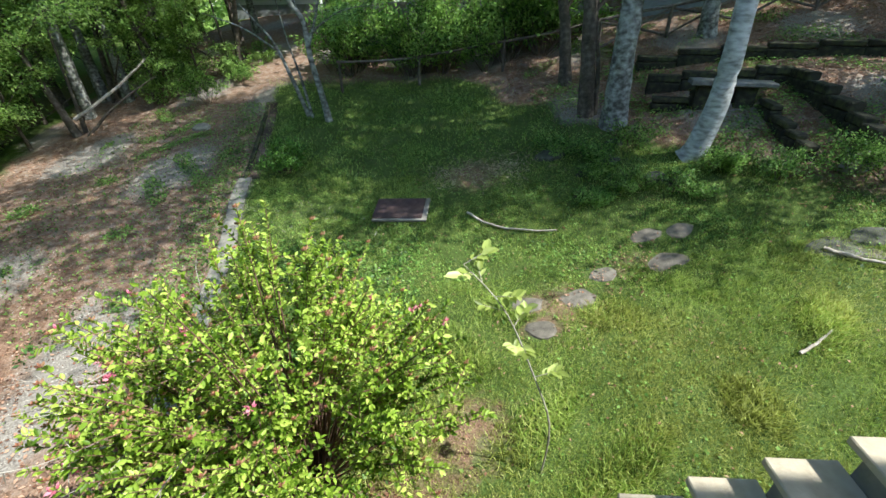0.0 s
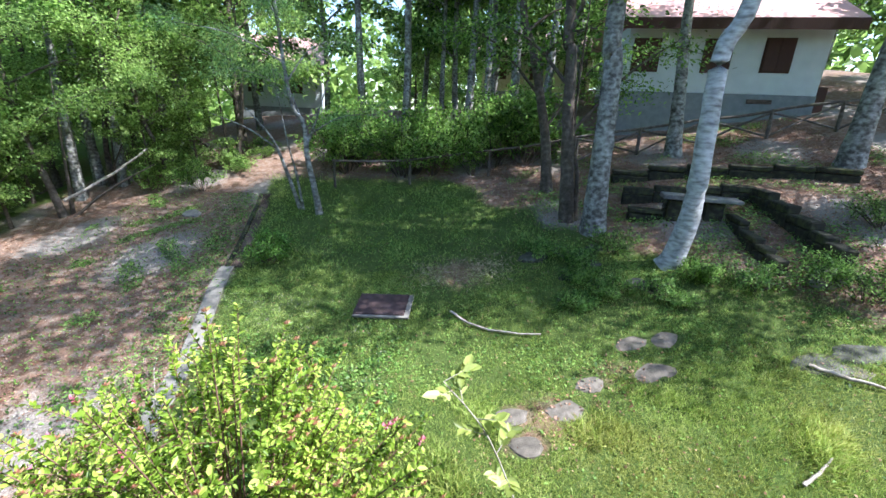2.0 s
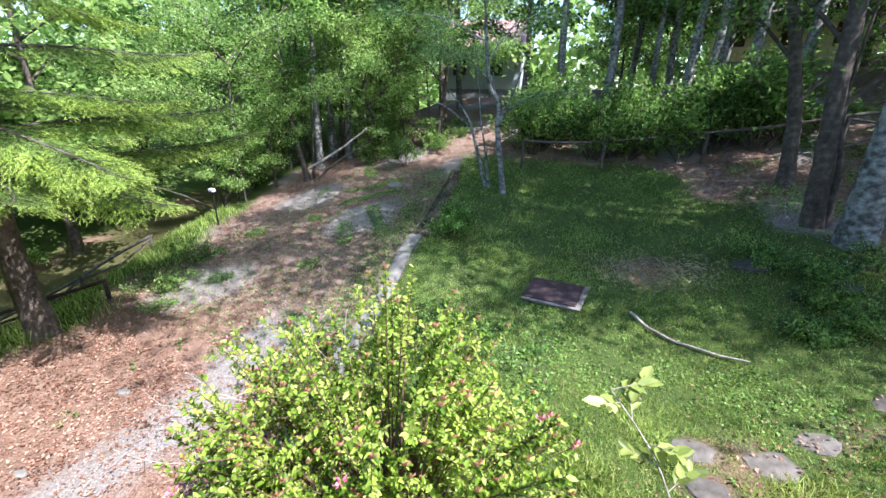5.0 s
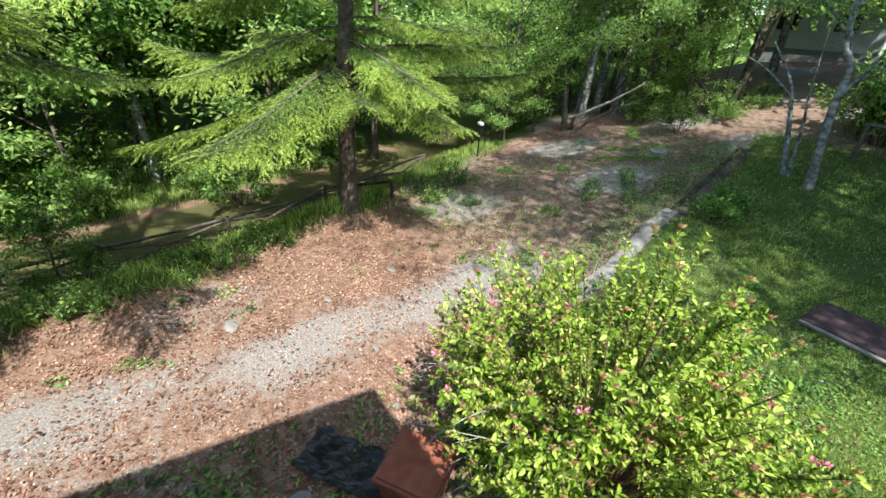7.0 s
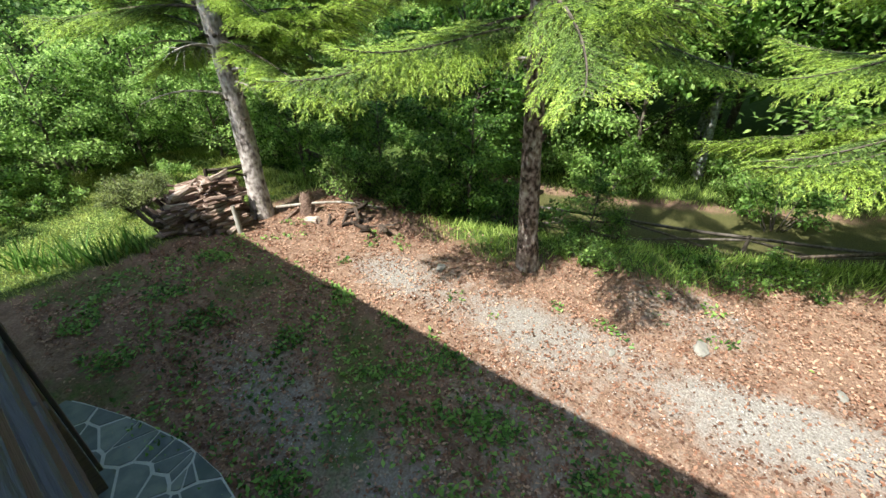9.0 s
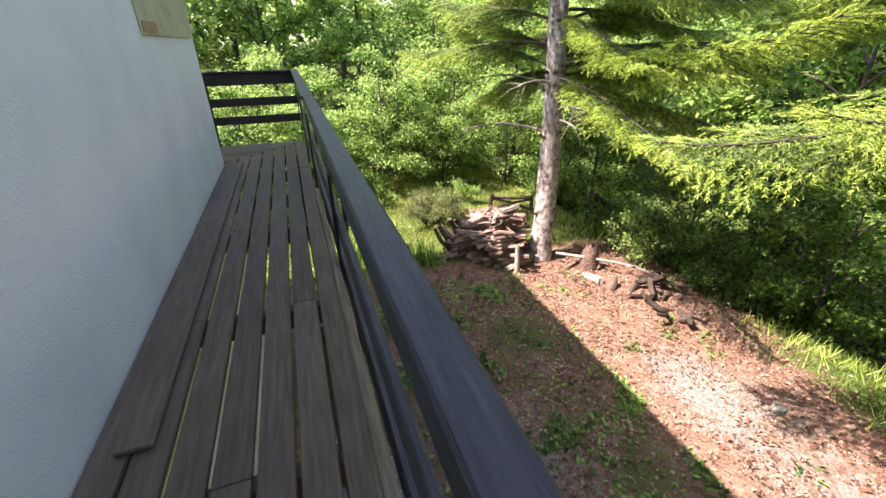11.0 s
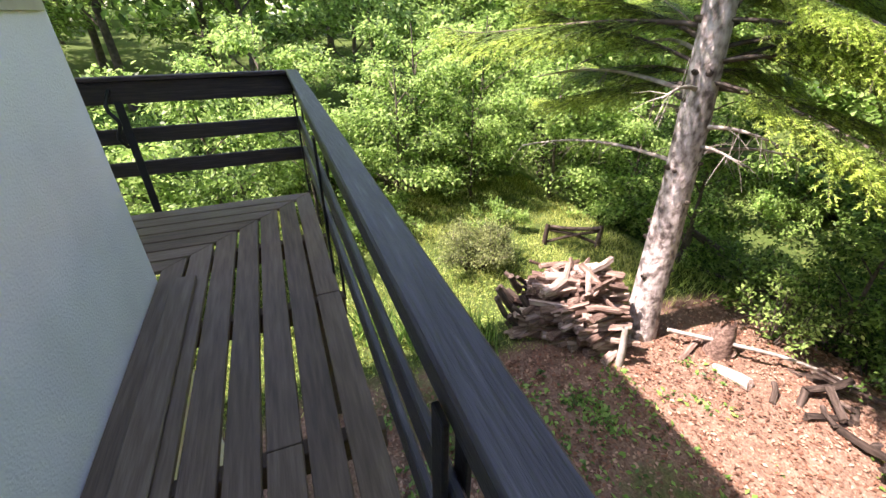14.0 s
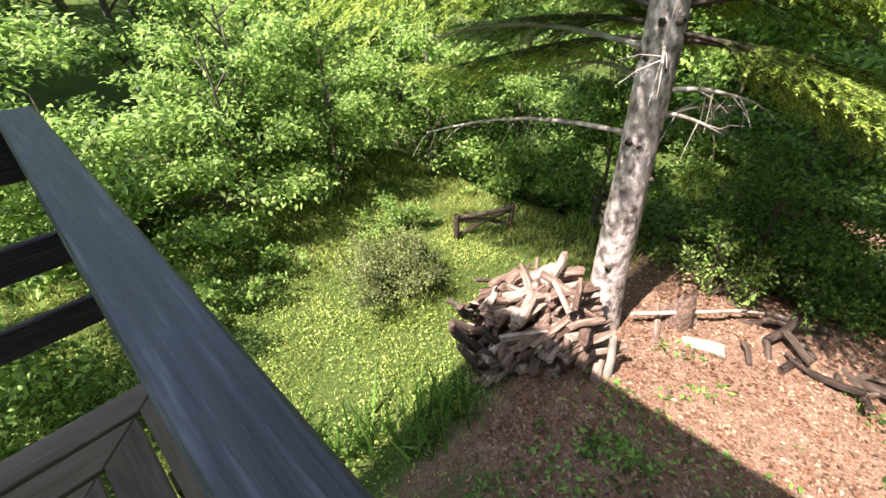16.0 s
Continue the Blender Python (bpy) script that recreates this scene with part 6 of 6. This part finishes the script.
def stuff(name, label, category, me):
    return tagged(new(name, me), label, category, kind="stuff")


def blades(P, lo, hi, width, tilt):
    n = len(P)
    D = np.stack([rg.normal(0, tilt, n), rg.normal(0, tilt, n), np.ones(n)], 1)
    return D, rg.uniform(lo, hi, n)


def tuft_height(P):
    x, y = P[:, 0], P[:, 1]
    return sm(0.1, 0.8, np.sin(2.6 * x + 1.9 * np.sin(1.1 * y + 1)) * np.sin(2.9 * y + 1.3 * np.sin(1.9 * x)))


P = np.concatenate([scatter(260000, -2.0, 7.5, 0.9, 5.2, lambda x, y: w_grass(x, y) ** 0.6), scatter(150000, -5.0, 7.5, 5.2, 9.0, w_grass)])
D, S = blades(P, 0.045, 0.12, 0.1, 0.75)
S = S * (0.75 + 0.9 * tuft_height(P) * sm(5.5, 3.8, P[:, 1]))
# dry patches; the share rises below y = 4 to paint the sunlit strip
yellow = rg.uniform(0, 1, len(P)) < 0.15 + 0.2 * sm(4.5, 3.5, P[:, 1]) + 0.65 * sm(0.1, 0.7, np.sin(1.1 * P[:, 0] + 1.5) * np.sin(0.9 * P[:, 1] + 0.7 * P[:, 0])) * sm(6, 4, P[:, 1])
stuff("lawn_grass", "uneven green grass of the sunny lawn", "grass", leaves_mesh("lawn_grass", P[~yellow], D[~yellow], S[~yellow], M_GRASS, rg, width=0.085, shape="blade", flat=2.0))
stuff("lawn_grass", "yellowish dry grass patches, thicker to paint the sunlit lawn", "grass", leaves_mesh("lawn_grass", P[yellow], D[yellow], S[yellow], M_DRYGRASS, rg, width=0.085, shape="blade", flat=2.0))
P = scatter(80000, -8, 8, 8.5, 16.5, w_grass)
D, S = blades(P, 0.04, 0.11, 0.1, 0.7)
stuff("lawn_grass", "shaded green grass below the trees", "grass", leaves_mesh("lawn_grass", P, D, S, M_GRASS, rg, width=0.13, shape="blade", flat=2.0))
P = scatter(90000, -6.5, 2.5, -16, -9.6, w_grass)
D, S = blades(P, 0.04, 0.12, 0.1, 0.55)
stuff("lawn_grass", "sunlit yellowish grass of the south lawn", "grass", leaves_mesh("lawn_grass", P, D, S, M_DRYGRASS, rg, width=0.12, shape="blade", flat=2.0))
P = scatter(90000, -18, -6, -11, 9, lambda x, y: zones(x, y)[0])
D, S = blades(P, 0.08, 0.28, 0.1, 0.4)
stuff("bank_grass", "tall bright grass on the bank", "grass", leaves_mesh("bank_grass", P, D, S, M_GRASS, rg, width=0.09, shape="blade", flat=2.0))
# dark herbs thicken beyond y = 4, painting the trees' shade deeper
P = scatter(220000, -5.5, 8, 1, 15, lambda x, y: w_grass(x, y) * (0.22 + 0.78 * sm(3.5, 6.5, y)) * (0.3 + 0.70 * sm(0.0, 0.5, np.sin(1.5 * x + 2 * np.sin(0.9 * y)) * np.sin(1.7 * y + 1.2 * np.sin(1.4 * x + 2)) + 0.25 * sm(5, 8, y))))
P[:, 2] += rg.uniform(0.005, 0.045, len(P))
D = np.concatenate([rg.normal(0, 1, (len(P), 2)), rg.uniform(0, 0.5, (len(P), 1))], 1)
stuff("ground_herbs", "clover and broad-leaved herbs in the lawn", "herbs", leaves_mesh("ground_herbs", P, D, rg.uniform(0.016, 0.048, len(P)) * rg.uniform(0.6, 1.4, len(P)), M_CLOVER, rg, width=0.75, shape="rhomb", flat=0.4))

P = scatter(30000, -5.0, 1.0, -16.5, -9.7, lambda x, y: zones(x, y)[0] * clumpy(x * 1.3, y * 1.3))
P[:, 2] += rg.uniform(0.02, 0.09, len(P))
D = np.concatenate([rg.normal(0, 1, (len(P), 2)), rg.uniform(0, 0.6, (len(P), 1))], 1)
stuff("ground_herbs", "small-leaved herbs in the sunny south lawn", "herbs", leaves_mesh("ground_herbs", P, D, rg.uniform(0.018, 0.045, len(P)), M_GRASS, rg, width=0.65, shape="rhomb", flat=0.4))
P = scatter(16000, -1.2, 2.6, 7.6, 10.4, lambda x, y: np.exp(-(((x - 0.45 - 0.5 * (y - 8.9)) / 0.95) ** 2 + ((y - 8.95) / 0.5) ** 2)) * (0.5 + 0.5 * clumpy(x * 2, y * 2)))
P[:, 2] += rg.uniform(0.02, 0.07, len(P))
D = np.concatenate([rg.normal(0, 1, (len(P), 2)), rg.normal(0.1, 0.2, (len(P), 1))], 1)
stuff("cut_straw", "dry straw and cut stalks lying beside the cover plate", "straw", leaves_mesh("cut_straw", P, D, rg.uniform(0.05, 0.16, len(P)), M_STRAW, rg, width=0.09, shape="blade", flat=1.0))
P = scatter(70000, 2, 13, 5, 17, lambda x, y: (1 - zones(x, y)[0]) * sm(-0.1, 0.6, np.sin(1.3 * x + 1.6 * np.sin(1.1 * y)) * np.sin(1.5 * y + 1.4 * np.sin(1.2 * x + 1))))
P[:, 2] += rg.uniform(0.01, 0.12, len(P))
D = np.concatenate([rg.normal(0, 1, (len(P), 2)), rg.uniform(0, 0.7, (len(P), 1))], 1)
stuff("slope_herbs", "patches of green herbs among leaf litter on the slope", "herbs", leaves_mesh("slope_herbs", P, D, rg.uniform(0.03, 0.09, len(P)), M_CLOVER, rg, width=0.6, shape="rhomb", flat=0.4))


def tufts(x, y):
    n = np.sin(3.1 * x + 2 * np.sin(1.7 * y)) * np.sin(2.7 * y + 1.5 * np.sin(2.2 * x))
    return sm(0.45, 0.75, n)


# weeds thicken at x > -3.8, inside the house's shadow, to darken it
P = scatter(120000, -7.2, -0.6, -9.3, 6.5, lambda x, y: np.where(x > -3.8, np.maximum(tufts(x, y), 0.30 * clumpy(x * 1.4, y * 1.4)), 0.25 * tufts(x * 1.4 + 0.7, y * 1.4) ** 3 * (clumpy(x * 0.9, y * 0.9) > 0.6)) * (x > bank_edge(y)))
P[:, 2] += rg.uniform(0.0, 0.04, len(P))
D = np.concatenate([rg.normal(0, 1, (len(P), 2)), rg.uniform(0.1, 0.9, (len(P), 1))], 1)
stuff("drive_weeds", "low green weeds in the drive, thicker to darken the house's shadow", "weeds", leaves_mesh("drive_weeds", P, D, rg.uniform(0.035, 0.10, len(P)), M_CLOVER, rg, width=0.5, shape="rhomb", flat=0.5))

P = scatter(120000, -11, -4, 3.5, 14, lambda x, y: np.maximum(tufts(x * 0.8, y * 0.8), 0.12 + 0.5 * np.exp(-((x - kerb_x(y) + 0.7) / 0.5) ** 2)) * (x < kerb_x(y)) * (x > bank_edge(y)) * 0.7)
P[:, 2] += rg.uniform(0.0, 0.05, len(P))
D = np.concatenate([rg.normal(0, 1, (len(P), 2)), rg.uniform(0.1, 0.9, (len(P), 1))], 1)
stuff("drive_weeds", "moss and small weeds on the shaded drive", "weeds", leaves_mesh("drive_weeds", P, D, rg.uniform(0.03, 0.08, len(P)), M_CLOVER, rg, width=0.5, shape="rhomb", flat=0.5))


def w_litter(x, y):
    g_, v_, f_ = zones(x, y)
    return (1 - g_) * (1 - 0.75 * v_) * (1 - 0.15 * sm(3, 6, y) * (x < -3)) * (0.35 + 0.65 * clumpy(x * 1.7, y * 1.7)) * (x > bank_edge(y) - 1)


for (n, x0, x1, y0, y1) in ((85000, -9, -0.4, -9.6, 3.0), (30000, -13, -3.5, 3.0, 15), (120000, 1.5, 13, 3.5, 16.5)):
    P = scatter(n, x0, x1, y0, y1, w_litter)
    P[:, 2] += rg.uniform(0.004, 0.03, len(P))
    D = np.concatenate([rg.normal(0, 1, (len(P), 2)), rg.normal(0, 0.22, (len(P), 1))], 1)
    stuff("fallen_leaves", "dry reddish-brown fallen leaves", "leaf litter", leaves_mesh("fallen_leaves", P, D, rg.uniform(0.025, 0.07, len(P)), M_DRY, rg, width=0.6, shape="rhomb", flat=0.35, curl=0.2))
# litter also lies thinly in the lawn
P = scatter(9000, -4.5, 7, 1, 12, lambda x, y: 0.25 + 0.75 * sm(0.5, 0.9, np.sin(2.2 * x) * np.sin(1.9 * y + 1)))
P[:, 2] += rg.uniform(0.02, 0.06, len(P))
D = np.concatenate([rg.normal(0, 1, (len(P), 2)), rg.normal(0, 0.25, (len(P), 1))], 1)
stuff("fallen_leaves", "scattered dry leaves in the grass", "leaf litter", leaves_mesh("fallen_leaves", P, D, rg.uniform(0.02, 0.05, len(P)), M_DRY, rg, width=0.6, shape="rhomb", flat=0.35, curl=0.2))


# gravel on the drive
def w_gravel(x, y):
    return zones(x, y)[1] * (0.3 + 0.7 * clumpy(x * 2, y * 2))


P = scatter(95000, -8.5, -0.8, -8, 8, w_gravel)
n = len(P)
h = rg.uniform(0.004, 0.015, n)[:, None] * rg.uniform(0.6, 1.3, (n, 1))
a0 = rg.uniform(0, 6.28, n)
V = []
for k in range(3):
    a = a0 + k * 2.094
    V.append(P + np.stack([np.cos(a), np.sin(a), np.zeros(n)], 1) * h * rg.uniform(0.7, 1.3, (n, 1)))
V.append(P + np.stack([np.zeros(n), np.zeros(n), np.ones(n)], 1) * h * 0.9)
V = np.stack(V, 1).reshape(-1, 3)
b = (np.arange(n) * 4)[:, None]
F = np.concatenate([b + np.array([[0, 1, 3]]), b + np.array([[1, 2, 3]]), b + np.array([[2, 0, 3]])])
M_PEBBLE = mat("loose pebbles", ((0.16, 0.142, 0.128), (0.28, 0.252, 0.23), (0.46, 0.43, 0.40)), rough=0.9, scale=3, bump=0, island=0.25)
stuff("loose_gravel", "pale loose gravel on the drive", "gravel", mesh_fast("loose_gravel", V, F, M_PEBBLE))
